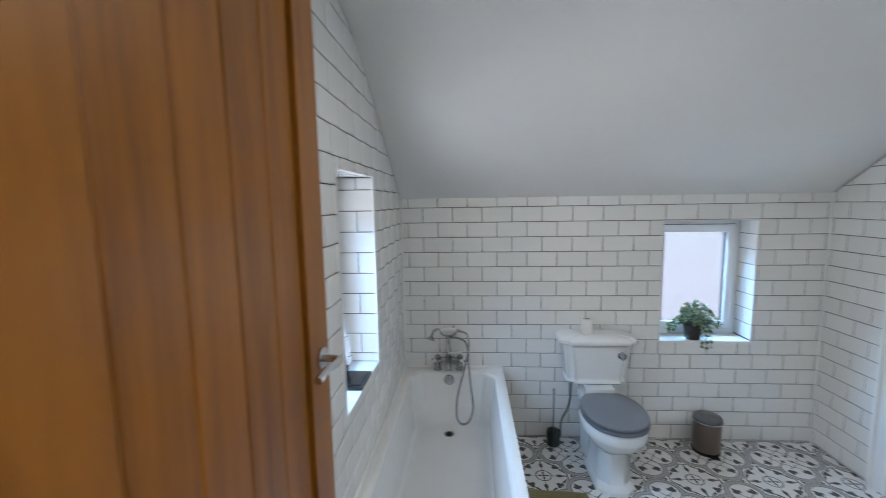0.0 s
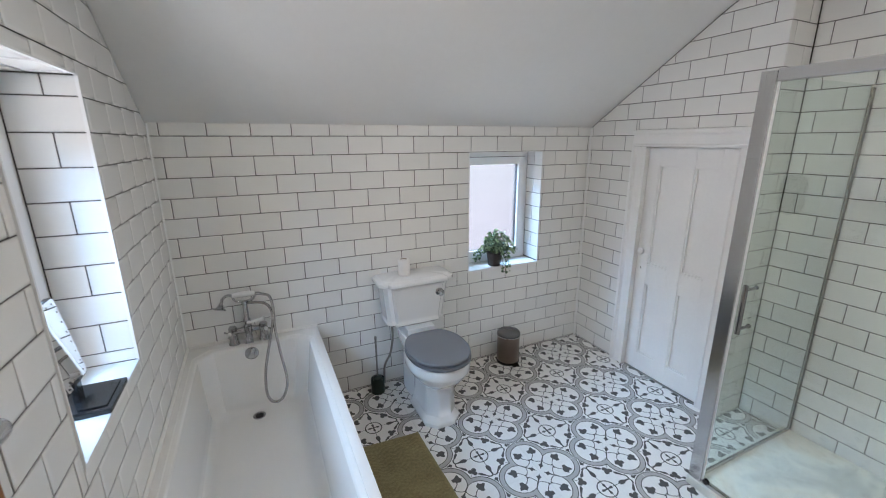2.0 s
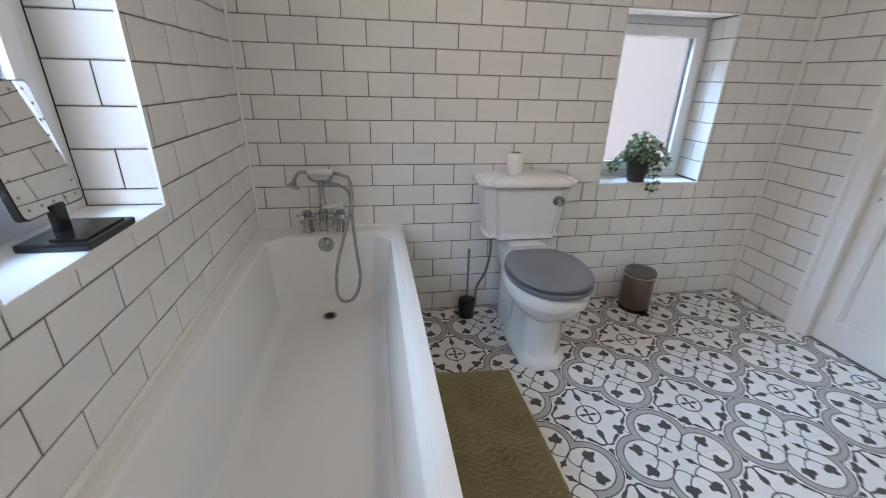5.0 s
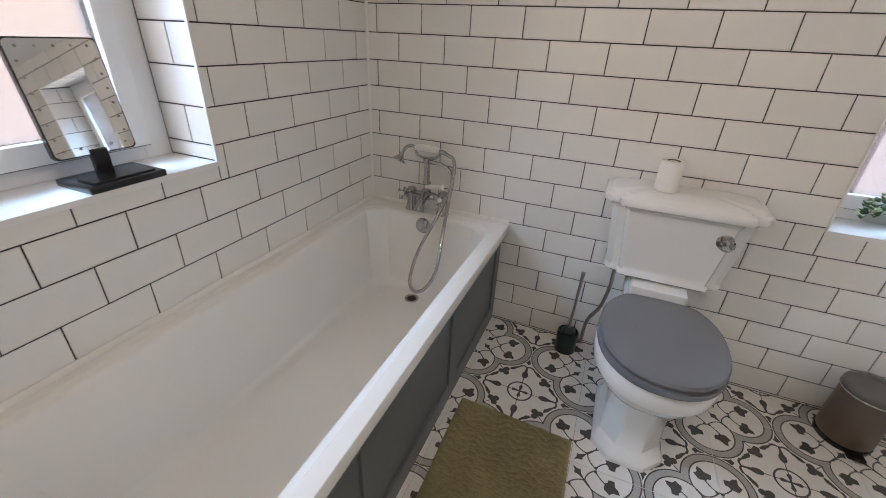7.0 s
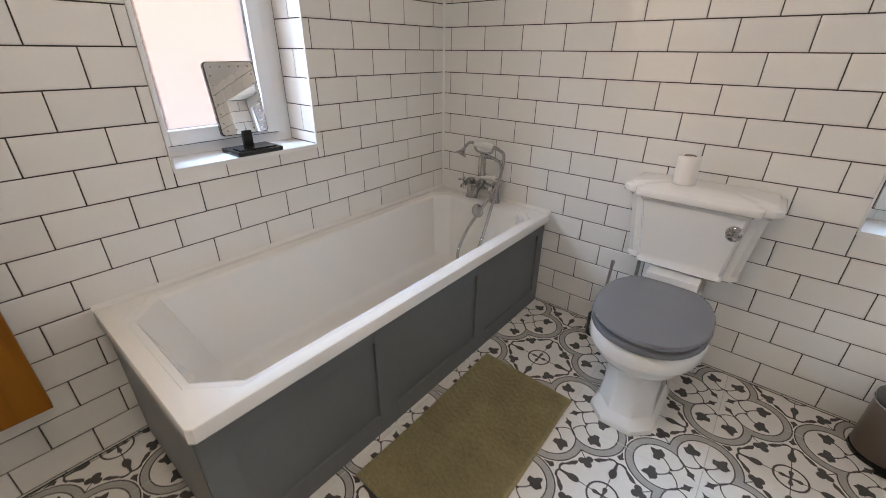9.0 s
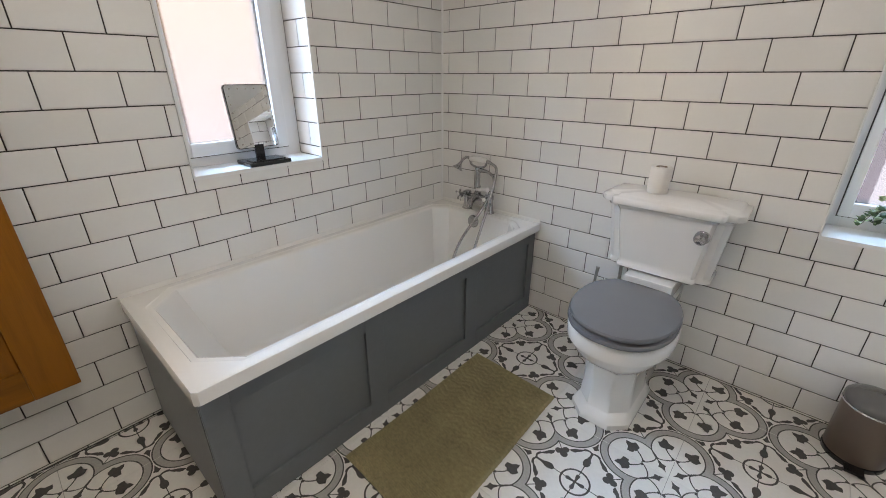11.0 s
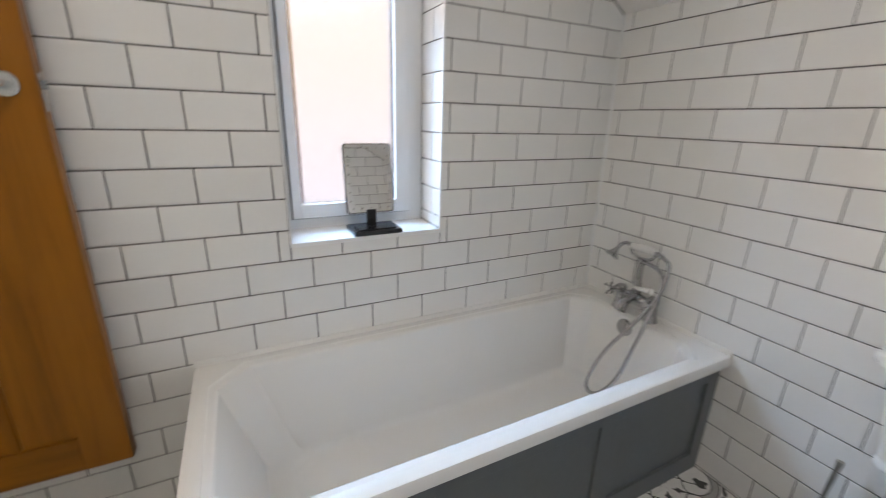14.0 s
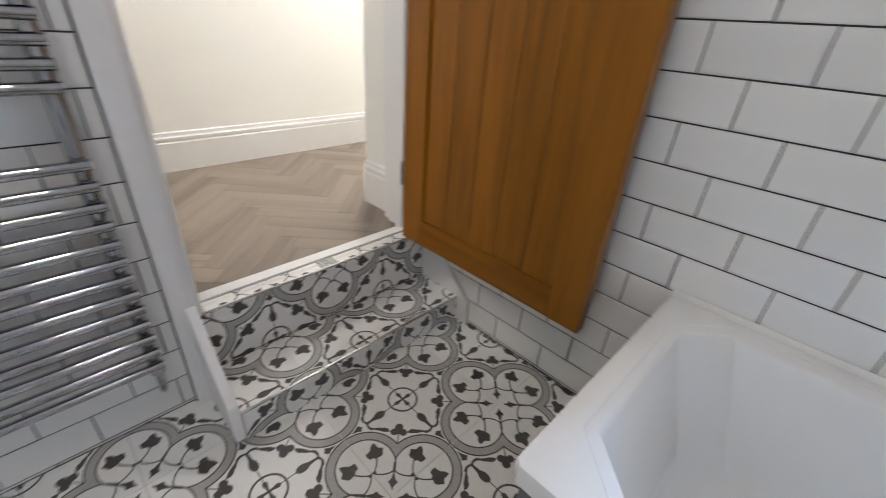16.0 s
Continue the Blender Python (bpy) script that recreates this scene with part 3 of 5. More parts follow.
def pattern_cell():
    """One printed tile about its centre: ring and cross, clover buds on the diagonals, bulbs with hooked leaves on the axes, four-lobed bands at the corners."""
    bm = bmesh.new()
    flat(bm, [(-HALF, -HALF), (HALF, -HALF), (HALF, HALF), (-HALF, HALF)], 0.0, 0)
    g, d = 0.0004, 0.0007
    off, ro = HALF / 2, HALF / 2 - 0.001
    ri, line = ro - 0.0255, 0.0042
    strip(bm, disc_points(0, 0, 0.047, 36) + [(0.047, 0)], (0.0062, 0.0062), d, 2)
    for k in range(4):
        a = k * math.pi / 2
        flat(bm, turned([(0.0, -0.003), (0.012, -0.004), (0.024, -0.0075), (0.031, -0.005), (0.032, 0.0), (0.031, 0.005), (0.024, 0.0075), (0.012, 0.004), (0.0, 0.003)], a), d, 2)
        strip(bm, turned([(0.0, 0), (0.02, 0), (0.080, 0)], a), (0.0028, 0.0028), d + 0.0001, 2)
        # bulb on the axis, with a neck and two hooked leaves
        flat(bm, turned([(0.074, 0.0), (0.079, -0.008), (0.090, -0.0125), (0.103, -0.0115), (0.114, -0.006), (0.128, -0.0042), (0.146, -0.0038), (0.146, 0.0038), (0.128, 0.0042), (0.114, 0.006), (0.103, 0.0115), (0.090, 0.0125), (0.079, 0.008)], a), d, 2)
        flat(bm, turned([(0.160, 0.0), (0.170, -0.0125), (0.178, -0.006), (0.200, 0.0), (0.178, 0.006), (0.170, 0.0125)], a), d, 2)
        for f in (1, -1):
            strip(bm, turned(bend(0.140, 0.0, 0.152, 0.013, 0.139, 0.029), a, flip=f), (0.006, 0.009), d + 0.0001, 2)
            flat(bm, turned([(0.144, 0.024), (0.132, 0.040), (0.122, 0.056), (0.106, 0.070), (0.104, 0.058), (0.108, 0.048), (0.116, 0.043), (0.122, 0.036), (0.134, 0.028)], a, flip=f), d, 2)
        # clover bud on the diagonal
        b = a + math.pi / 4
        for px, py, pr in ((0.107, 0.0, 0.0130), (0.124, 0.0135, 0.0120), (0.124, -0.0135, 0.0120)):
            flat(bm, turned(disc_points(px, py, pr, 12), b), d, 2)
        flat(bm, turned([(0.116, -0.006), (0.132, -0.003), (0.132, 0.003), (0.116, 0.006)], b), d + 0.0001, 2)
        strip(bm, turned([(0.124, 0), (0.14, 0), (0.162, 0)], b), (0.0030, 0.0030), d + 0.0001, 2)
    # four-lobed bands round each corner of the tile
    for sx in (1, -1):
        for sy in (1, -1):
            cx, cy = sx * HALF, sy * HALF
            for k in range(4):
                a = k * math.pi / 2
                ux, uy = cx + off * math.cos(a), cy + off * math.sin(a)
                if abs(ux) > HALF + 0.01 or abs(uy) > HALF + 0.01:
                    continue
                n = 30
                for r0, r1, z, mt in ((ri, ro, g, 1), (ro - line, ro, d, 2), (ri - line, ri, d, 2)):
                    l0, l1 = (math.pi / 4 + math.asin(min(1.0, off / (r * math.sqrt(2)))) for r in (r0, r1))
                    layer[0] += 1
                    for i in range(n):
                        p0, p1, q0, q1 = (a - v + 2 * v * w / n for v, w in ((l0, i), (l1, i), (l0, i + 1), (l1, i + 1)))
                        flat(bm, [(ux + r0 * math.cos(p0), uy + r0 * math.sin(p0)), (ux + r1 * math.cos(p1), uy + r1 * math.sin(p1)),
                                  (ux + r1 * math.cos(q1), uy + r1 * math.sin(q1)), (ux + r0 * math.cos(q0), uy + r0 * math.sin(q0))], z, mt, False)
                for f in (1, -1):
                    # leaf, its stem, and the arch that runs to the notch between two lobes
                    flat(bm, turned([(x * 1.02 + 0.000, y * 0.98 + 0.037) for x, y in turned(LEAFLET, 0.42)], a, ux, uy, f), d, 2)
                    strip(bm, turned(bend(-0.031, 0.002, -0.022, 0.024, 0.004, 0.040), a, ux, uy, f), (0.0036, 0.0046), d + 0.0001, 2)
                    strip(bm, turned(bend(-0.026, 0.0, -0.056, 0.020, -0.060, 0.046), a, ux, uy, f), (0.0040, 0.0040), d + 0.0001, 2)
                    strip(bm, turned(bend(-0.060, 0.046, -0.056, 0.066, -0.036, 0.074), a, ux, uy, f), (0.0040, 0.0034), d + 0.0001, 2)
                    flat(bm, turned(disc_points(-0.030, 0.008, 0.0052, 8), a, ux, uy, f), d, 2)
                strip(bm, turned([(-0.1, 0), (0.0, 0), (ri, 0)], a, ux, uy), (0.0012, 0.0012), d, 1)
                # small spade on the diagonal towards the centre
                flat(bm, turned([(0.016, 0), (0.030, -0.0045), (0.040, -0.0135), (0.048, -0.006), (0.066, -0.002), (0.082, -0.0045), (0.084, 0.0), (0.082, 0.0045), (0.066, 0.002), (0.048, 0.006), (0.040, 0.0135), (0.030, 0.0045)], a + math.pi / 4, cx, cy), d, 2)
    for co, no in (((HALF, 0, 0), (1, 0, 0)), ((-HALF, 0, 0), (-1, 0, 0)), ((0, HALF, 0), (0, 1, 0)), ((0, -HALF, 0), (0, -1, 0))):
        bmesh.ops.bisect_plane(bm, geom=bm.verts[:] + bm.edges[:] + bm.faces[:], plane_co=co, plane_no=no, clear_outer=True)
    return bm


cell_master = pattern_cell()
cell_cache = {}


def patterned(x0, y0, x1, y1, thick=0.004):
    """A tile cut from one cell of the pattern, bounds about the cell's centre; with sides."""
    key = tuple(round(v, 4) for v in (x0, y0, x1, y1))
    if key not in cell_cache:
        bm = cell_master.copy()
        for co, no in (((x1, 0, 0), (1, 0, 0)), ((x0, 0, 0), (-1, 0, 0)), ((0, y1, 0), (0, 1, 0)), ((0, y0, 0), (0, -1, 0))):
            bmesh.ops.bisect_plane(bm, geom=bm.verts[:] + bm.edges[:] + bm.faces[:], plane_co=co, plane_no=no, clear_outer=True)
        lo = [bm.verts.new((x, y, -thick)) for x, y in ((x0, y0), (x1, y0), (x1, y1), (x0, y1))]
        hi = [bm.verts.new((x, y, -0.00005)) for x, y in ((x0, y0), (x1, y0), (x1, y1), (x0, y1))]
        for i in range(4):
            bm.faces.new((lo[i], lo[(i + 1) % 4], hi[(i + 1) % 4], hi[i]))
        me = bpy.data.meshes.new("floor_tile")
        bm.to_mesh(me)
        bm.free()
        for m in (M_FLOORBASE, M_FLOORGREY, M_FLOORDARK):
            me.materials.append(m)
        cell_cache[key] = me
    return cell_cache[key]


def pattern_field(parent, bounds, origin, place, name="floor_tile", joint=0.0016):
    """Lays cells over a rectangle; origin is a cell's centre; place(u, v) gives the matrix there."""
    u0, v0, u1, v1 = bounds
    for i in range(math.floor((u0 - origin[0] + HALF) / CELL), math.ceil((u1 - origin[0] + HALF) / CELL)):
        for j in range(math.floor((v0 - origin[1] + HALF) / CELL), math.ceil((v1 - origin[1] + HALF) / CELL)):
            cx, cy = origin[0] + i * CELL, origin[1] + j * CELL
            b = (max(u0 - cx, -HALF + joint / 2), max(v0 - cy, -HALF + joint / 2), min(u1 - cx, HALF - joint / 2), min(v1 - cy, HALF - joint / 2))
            if b[2] - b[0] < 0.004 or b[3] - b[1] < 0.004:
                continue
            ob = new(name, patterned(*b))
            ob.parent = parent
            ob.matrix_basis = place(cx, cy)


STEP_Y, STEP_Z, RISE_Y = -2.405, 0.112, -2.62
JX0, JX1 = 0.018, 0.887


def lay_floor():
    pattern_field(floor_slab, (0.002, STEP_Y - 0.01, XR, 0.0), (FX, FY), lambda u, v: pose(u, v, 0))
    pattern_field(floor_slab, (XR, YR, XS, YN), (FX, FY), lambda u, v: pose(u, v, 0))
    pattern_field(floor_slab, (0.915, YR, XR, STEP_Y - 0.0101), (FX, FY), lambda u, v: pose(u, v, 0))
    oy = FY - 3 * CELL - 0.21
    pattern_field(step, (JX0, RISE_Y + 0.002, JX1, STEP_Y - 0.004), (FX, oy), lambda u, v: pose(u, v, STEP_Z), "tread_tile")
    pattern_field(step, (JX0, 0.0, JX1, STEP_Z - 0.004), (FX, 0.16), lambda u, v: frame_of((1, 0, 0), up, (0, -1, 0), (u, STEP_Y, v)) @ Matrix.Diagonal((1, 1, -1, 1)), "riser_tile")
    pattern_field(step, (JX0, STEP_Z, JX1, HALL - 0.006), (FX - HALF, 0.12), lambda u, v: frame_of((1, 0, 0), up, (0, -1, 0), (u, RISE_Y, v)) @ Matrix.Diagonal((1, 1, -1, 1)), "riser_tile")
    pattern_field(step, (JX0 + 0.06, RISE_Y - 0.052, JX1 - 0.02, RISE_Y - 0.004), (FX, oy), lambda u, v: pose(u, v, HALL), "threshold_tile")


# ---- steps up to the hall ----
step = thing("entrance_steps", "two low steps faced with charcoal and white patterned tiles and metal trims", "steps", kind="structure")
bm = box(JX0, RISE_Y - 0.01, -0.004, JX1, STEP_Y - 0.0045, STEP_Z - 0.0045)
box(JX0, RISE_Y - 0.062, -0.004, JX1, RISE_Y - 0.0045, HALL - 0.0045, bm=bm)
part("core", bm, M_FLOORGROUT, step)
part("nosing", box(JX0, STEP_Y - 0.003, STEP_Z - 0.006, JX1, STEP_Y + 0.003, STEP_Z + 0.001, 0.001), M_BRUSHED, step, "thin metal tile trim")
part("nosing", box(JX0, RISE_Y - 0.003, HALL - 0.006, JX1, RISE_Y + 0.003, HALL + 0.001, 0.001), M_BRUSHED, step, "thin metal tile trim")
side = [(RISE_Y - 0.02, 0.0), (RISE_Y - 0.02, 0.375), (RISE_Y + 0.005, 0.375), (STEP_Y + 0.055, 0.105), (STEP_Y + 0.06, 0.0)]
bm = prism(side, "x", 0.001, 0.017)
part("stringer", bm, M_WHITE, step, "sloping white painted skirting board")
side = [(RISE_Y - 0.02, 0.0), (RISE_Y - 0.02, 0.36), (RISE_Y + 0.01, 0.36), (STEP_Y - 0.005, 0.135), (STEP_Y - 0.005, 0.0)]
bm = prism(side, "x", 0.888, 0.916)
bmesh.ops.bevel(bm, geom=bm.edges[:], offset=0.003, segments=2, affect="EDGES")
part("stringer", bm, M_WHITE, step, "sloping white painted side board")
part("threshold", box(0.06, RISE_Y - 0.105, HALL - 0.004, 0.905, RISE_Y - 0.06, HALL + 0.004, 0.003), M_TRIM, step, "pale threshold strip")

# ---- doorway lining ----
lining = thing("door_1", "white painted lining and architrave of the open doorway", "door frame", kind="structure")
part("jamb", box(0.0, YR - 0.15, 0.0, 0.066, YR + 0.02, DOORWAY[2], 0.003), M_WHITE, lining)
part("jamb", box(0.872, YR - 0.15, 0.0, 0.905, YR + 0.02, DOORWAY[2], 0.003), M_WHITE, lining)
part("head", box(0.066, YR - 0.15, DOORWAY[2] - 0.035, 0.872, YR + 0.018, DOORWAY[2], 0.003), M_WHITE, lining)
part("architrave", box(0.888, YR + 0.0005, 0.0, 0.948, YR + 0.034, DOORWAY[2] + 0.05, 0.006), M_WHITE, lining)
part("architrave", box(0.002, YR + 0.002, DOORWAY[2] + 0.002, 0.887, YR + 0.032, DOORWAY[2] + 0.06, 0.006), M_WHITE, lining)
part("architrave", box(0.872, YR - 0.19, HALL, 0.96, YR - 0.167, DOORWAY[2] + 0.05, 0.005), M_WHITE, lining)
bm = box(0.0005, YR - 0.19, HALL, 0.056, YR - 0.152, DOORWAY[2] + 0.05, 0.005)
part("architrave", bm, M_WHITE, lining)
part("stop", box(0.066, YR - 0.09, HALL, 0.078, YR - 0.05, DOORWAY[2] - 0.035, 0.002), M_WHITE, lining)
part("stop", box(0.860, YR - 0.09, HALL, 0.872, YR - 0.05, DOORWAY[2] - 0.035, 0.002), M_WHITE, lining)

# ---- hall floor and skirting ----


def skirting(name, x0, y0, x1, y1, axis):
    prof = [(0, 0), (0.018, 0), (0.018, 0.145), (0.014, 0.152), (0.016, 0.160), (0.016, 0.172), (0.010, 0.180), (0.008, 0.195), (0, 0.2)]
    if axis == "x":
        bm = prism([(y0 + a, HALL + z) for a, z in prof], "x", x0, x1)
    else:
        bm = prism([(x0 + a, HALL + z) for a, z in prof], "y", y0, y1)
    return tagged(part(name, bm, M_WHITE), "tall white moulded skirting board in the hall", "skirting", kind="structure")


skirting("baseboard", -1.7, -3.95, XS, -3.95, "x")
skirting("baseboard", 0.004, -3.04, 0.0, YR - 0.192, "y")


def herringbone():
    w, ln = 0.085, 0.425
    rot = radians(45)
    c, s = math.cos(rot), math.sin(rot)
    x0, y0, x1, y1 = -1.2, -3.948, 1.3, RISE_Y - 0.107
    for i in range(-30, 31):
        for j in range(-9, 10):
            for vert in (0, 1):
                ax, ay = i * w + j * ln, i * w - j * ln
                cx, cy = (ax + ln + w / 2, ay + w - ln / 2) if vert else (ax + ln / 2, ay + w / 2)
                wx, wy = 0.5 + c * cx - s * cy, -3.3 + s * cx + c * cy
                if not (x0 - 0.4 < wx < x1 + 0.4 and y0 - 0.4 < wy < y1 + 0.4):
                    continue
                turn = rot + (math.pi / 2 if vert else 0)
                ca, sa = math.cos(turn), math.sin(turn)
                g = 0.0006
                poly = [(-ln / 2 + g, -w / 2 + g), (ln / 2 - g, -w / 2 + g), (ln / 2 - g, w / 2 - g), (-ln / 2 + g, w / 2 - g)]
                for nx, ny, lim in ((-1, 0, -x0), (1, 0, x1), (0, -1, -y0), (0, 1, y1)):
                    poly = clip(poly, nx * ca + ny * sa, -nx * sa + ny * ca, lim - nx * wx - ny * wy)
                    if len(poly) < 3:
                        break
                if len(poly) < 3:
                    continue
                ob = new("plank", piece_mesh(poly, M_PLANK, 0.001, 0.0004, 0.004))
                ob.parent = hall_slab
                ob.matrix_basis = pose(wx, wy, HALL) @ Matrix.Rotation(turn, 4, "Z")


# ---- oak door ----
door = thing("oak_door", "open oak ledged cottage door with vertical grooved boards and a satin lever handle", "door", (0.100, -2.635, 0.0), 0)
DW, DZ0, DZ1, T = 0.785, 0.333, 2.305, 0.021


def oak(name, y0, z0, y1, z1, t, mat, label=""):
    return part(name, box(-t, y0, z0, t, y1, z1, 0.003), mat, door, label)


oak("stile", 0.0, DZ0, 0.105, DZ1, T, M_OAK)
oak("stile", DW - 0.108, DZ0, DW, DZ1, T, M_OAK)
oak("bottom_rail", 0.105, DZ0, DW - 0.108, DZ0 + 0.103, T - 0.001, M_OAKY)
oak("top_rail", 0.105, DZ1 - 0.12, DW - 0.108, DZ1, T - 0.001, M_OAKY)
bw = (DW - 0.108 - 0.105) / 5
for i in range(5):
    y0 = 0.105 + i * bw
    bm = prism([(-0.0065, y0 + 0.0003), (0.0065, y0 + 0.0003), (0.0095, y0 + 0.004), (0.0095, y0 + bw - 0.004), (0.0065, y0 + bw - 0.0003), (-0.0065, y0 + bw - 0.0003), (-0.0095, y0 + bw - 0.004), (-0.0095, y0 + 0.004)], "z", DZ0 + 0.098, DZ1 - 0.115)
    part("board", bm, M_OAK, door)
for sgn in (1, -1):
    hy, hz = DW - 0.052, 1.333
    handle = part("lever_handle", lathe([(0.026, 0), (0.026, 0.007), (0.023, 0.010), (0.010, 0.010)], 28, (sgn * T, hy, hz), axis_turn((sgn, 0, 0))), M_BRUSHED, door, "satin chrome lever on a round rose", smooth=True)
    bm = tube(curve([(sgn * (T + 0.008), hy, hz), (sgn * (T + 0.035), hy, hz), (sgn * (T + 0.046), hy - 0.012, hz), (sgn * (T + 0.046), hy - 0.05, hz + 0.003), (sgn * (T + 0.044), hy - 0.09, hz + 0.008), (sgn * (T + 0.042), hy - 0.128, hz + 0.004)], 6), 0.0088, 12)
    part("lever", bm, M_BRUSHED, handle, smooth=True)
part("latch_plate", box(-0.010, DW - 0.001, 1.28, 0.010, DW + 0.0015, 1.36), M_BRUSHED, door)
part("latch", box(-0.006, DW + 0.0015, 1.325, 0.006, DW + 0.011, 1.345, 0.002), M_CHROME, door)
for hz in (0.55, 1.32, 2.1):
    part("hinge", tube([(T + 0.004, -0.006, hz), (T + 0.004, -0.006, hz + 0.09)], 0.006, 10), M_BRUSHED, door, smooth=True)

# ---- bath ----
bath = thing("bathtub", "white straight-sided bath with dark grey panels, standing empty against the tiles", "bathtub")
BX, BY, BZ = 0.695, -1.683, 0.517


def eight(x0, y0, x1, y1, cnear, cfar, z):
    """A rectangle with cut corners: cnear at the y1 end, cfar at the y0 end."""
    return [(x0 + cfar, y0, z), (x1 - cfar, y0, z), (x1, y0 - cfar, z), (x1, y1 + cnear, z), (x1 - cnear, y1, z), (x0 + cnear, y1, z), (x0, y1 + cnear, z), (x0, y0 - cfar, z)]


rings = [eight(0.004, -0.004, BX - 0.012, BY + 0.012, 0.006, 0.004, BZ - 0.045), eight(0.002, -0.002, BX, BY, 0.012, 0.004, BZ - 0.042), eight(0.002, -0.002, BX, BY, 0.012, 0.004, BZ - 0.008),
         eight(0.0025, -0.0025, BX - 0.002, BY + 0.002, 0.012, 0.004, BZ - 0.002), eight(0.003, -0.003, BX - 0.007, BY + 0.007, 0.012, 0.004, BZ),
         eight(0.032, -0.060, 0.658, -1.642, 0.098, 0.075, BZ), eight(0.036, -0.064, 0.654, -1.638, 0.098, 0.075, BZ - 0.0008), eight(0.0375, -0.0655, 0.6525, -1.6365, 0.098, 0.075, BZ - 0.0035), eight(0.040, -0.068, 0.650, -1.634, 0.098, 0.075, BZ - 0.0045),
         eight(0.052, -0.078, 0.636, -1.622, 0.096, 0.074, BZ - 0.0065), eight(0.057, -0.083, 0.631, -1.616, 0.095, 0.073, BZ - 0.010), eight(0.061, -0.087, 0.626, -1.611, 0.093, 0.072, BZ - 0.022),
         eight(0.078, -0.104, 0.590, -1.515, 0.090, 0.064, 0.205), eight(0.084, -0.110, 0.580, -1.498, 0.090, 0.062, 0.165), eight(0.094, -0.120, 0.566, -1.478, 0.090, 0.060, 0.140), eight(0.110, -0.135, 0.545, -1.455, 0.090, 0.060, 0.128), eight(0.130, -0.155, 0.52, -1.425, 0.090, 0.060, 0.124)]
part("tub", loft(rings, None, False, True), M_BATH, bath, "glossy white acrylic shell", smooth=True)
part("drain", lathe([(0.034, 0.0), (0.034, 0.003), (0.028, 0.004), (0.024, 0.001), (0.022, -0.02), (0.0005, -0.02)], 28, (0.318, -0.200, 0.127)), [M_CHROME], bath, "chrome plug hole", smooth=True)
# flat black disc for the shade down the plug hole
part("drain_shade", lathe([(0.021, 0.0), (0.0005, 0.0005)], 24, (0.318, -0.200, 0.1285)), M_DARK, bath)
over = part("overflow_cover", lathe([(0.036, 0.0), (0.037, 0.006), (0.033, 0.013), (0.022, 0.018), (0.008, 0.020), (0.0005, 0.020)], 32, (0.318, -0.085, 0.462), axis_turn((0, -1, 0.06))), M_CHROME, bath, "round chrome overflow cover", smooth=True)
PX = 0.668
ptop = BZ - 0.044
panel = part("front_panel", box(PX - 0.02, -1.655, 0.004, PX - 0.008, -0.003, ptop), M_GREY, bath, "dark grey painted panel with three recessed fields")
for y0, y1 in ((-1.672, -1.600), (-1.147, -1.067), (-0.588, -0.508), (-0.062, -0.003)):
    part("panel_stile", box(PX - 0.008, y0, 0.004, PX + 0.002, y1, ptop, 0.0015), M_GREY, panel)
for y0, y1 in ((-1.600, -1.147), (-1.067, -0.588), (-0.508, -0.062)):
    part("panel_rail", box(PX - 0.008, y0, 0.408, PX + 0.002, y1, ptop, 0.0015), M_GREY, panel)
    part("panel_rail", box(PX - 0.008, y0, 0.004, PX + 0.002, y1, 0.085, 0.0015), M_GREY, panel)
part("end_panel", box(0.018, -1.672, 0.004, PX - 0.0205, -1.655, ptop, 0.002), M_GREY, bath, "dark grey painted end panel")
part("sealant", prism([(0.0005, BZ - 0.001), (0.011, BZ - 0.001), (0.008, BZ + 0.006), (0.0035, BZ + 0.014), (0.0005, BZ + 0.014)], "y", BY, -0.001), M_SEAL, bath, "white silicone bead")
part("sealant", prism([(-0.0005, BZ - 0.001), (-0.011, BZ - 0.001), (-0.008, BZ + 0.006), (-0.0035, BZ + 0.014), (-0.0005, BZ + 0.014)], "x", 0.012, BX - 0.002), M_SEAL, bath, "white silicone bead")

# ---- bath mixer ----
tap = thing("bath_mixer_tap", "traditional chrome bath mixer with white porcelain handset and levers", "tap", (0.315, -0.045, BZ))
for s in (-1, 1):
    part("pillar", lathe([(0.029, 0), (0.029, 0.005), (0.025, 0.010), (0.0215, 0.035), (0.0185, 0.062), (0.018, 0.072), (0.022, 0.078), (0.0225, 0.096), (0.018, 0.104), (0.008, 0.107)], 24, (s * 0.078, 0, 0)), M_CHROME, tap, smooth=True)
    ax = Vector((s * 0.22, -1.0, 0.10)).normalized()
    c0 = Vector((s * 0.078, -0.014, 0.088))
    hd = part("cross_handle", lathe([(0.016, 0.0), (0.018, 0.006), (0.017, 0.016), (0.011, 0.022), (0.0105, 0.042), (0.0135, 0.046), (0.0135, 0.056), (0.010, 0.060)], 18, c0, axis_turn(ax)), M_CHROME, tap, smooth=True)
    c0 = c0 + ax * 0.052
    sd = Matrix.Rotation(0.5, 3, ax) @ ax.orthogonal().normalized()
    for q in range(4):
        v = Matrix.Rotation(q * math.pi / 2, 3, ax) @ sd
        part("spoke", tube([c0 + v * 0.006, c0 + v * 0.014, c0 + v * 0.024, c0 + v * 0.029, c0 + v * 0.031], [0.0045, 0.0042, 0.0050, 0.0068, 0.003], 10), M_CHROME, hd, smooth=True)
    part("cap", lathe([(0.0105, 0), (0.0105, 0.004), (0.006, 0.006), (0.0005, 0.0065)], 16, c0 + ax * 0.008, axis_turn(ax)), M_CERAMIC, hd, "white porcelain cap", smooth=True)
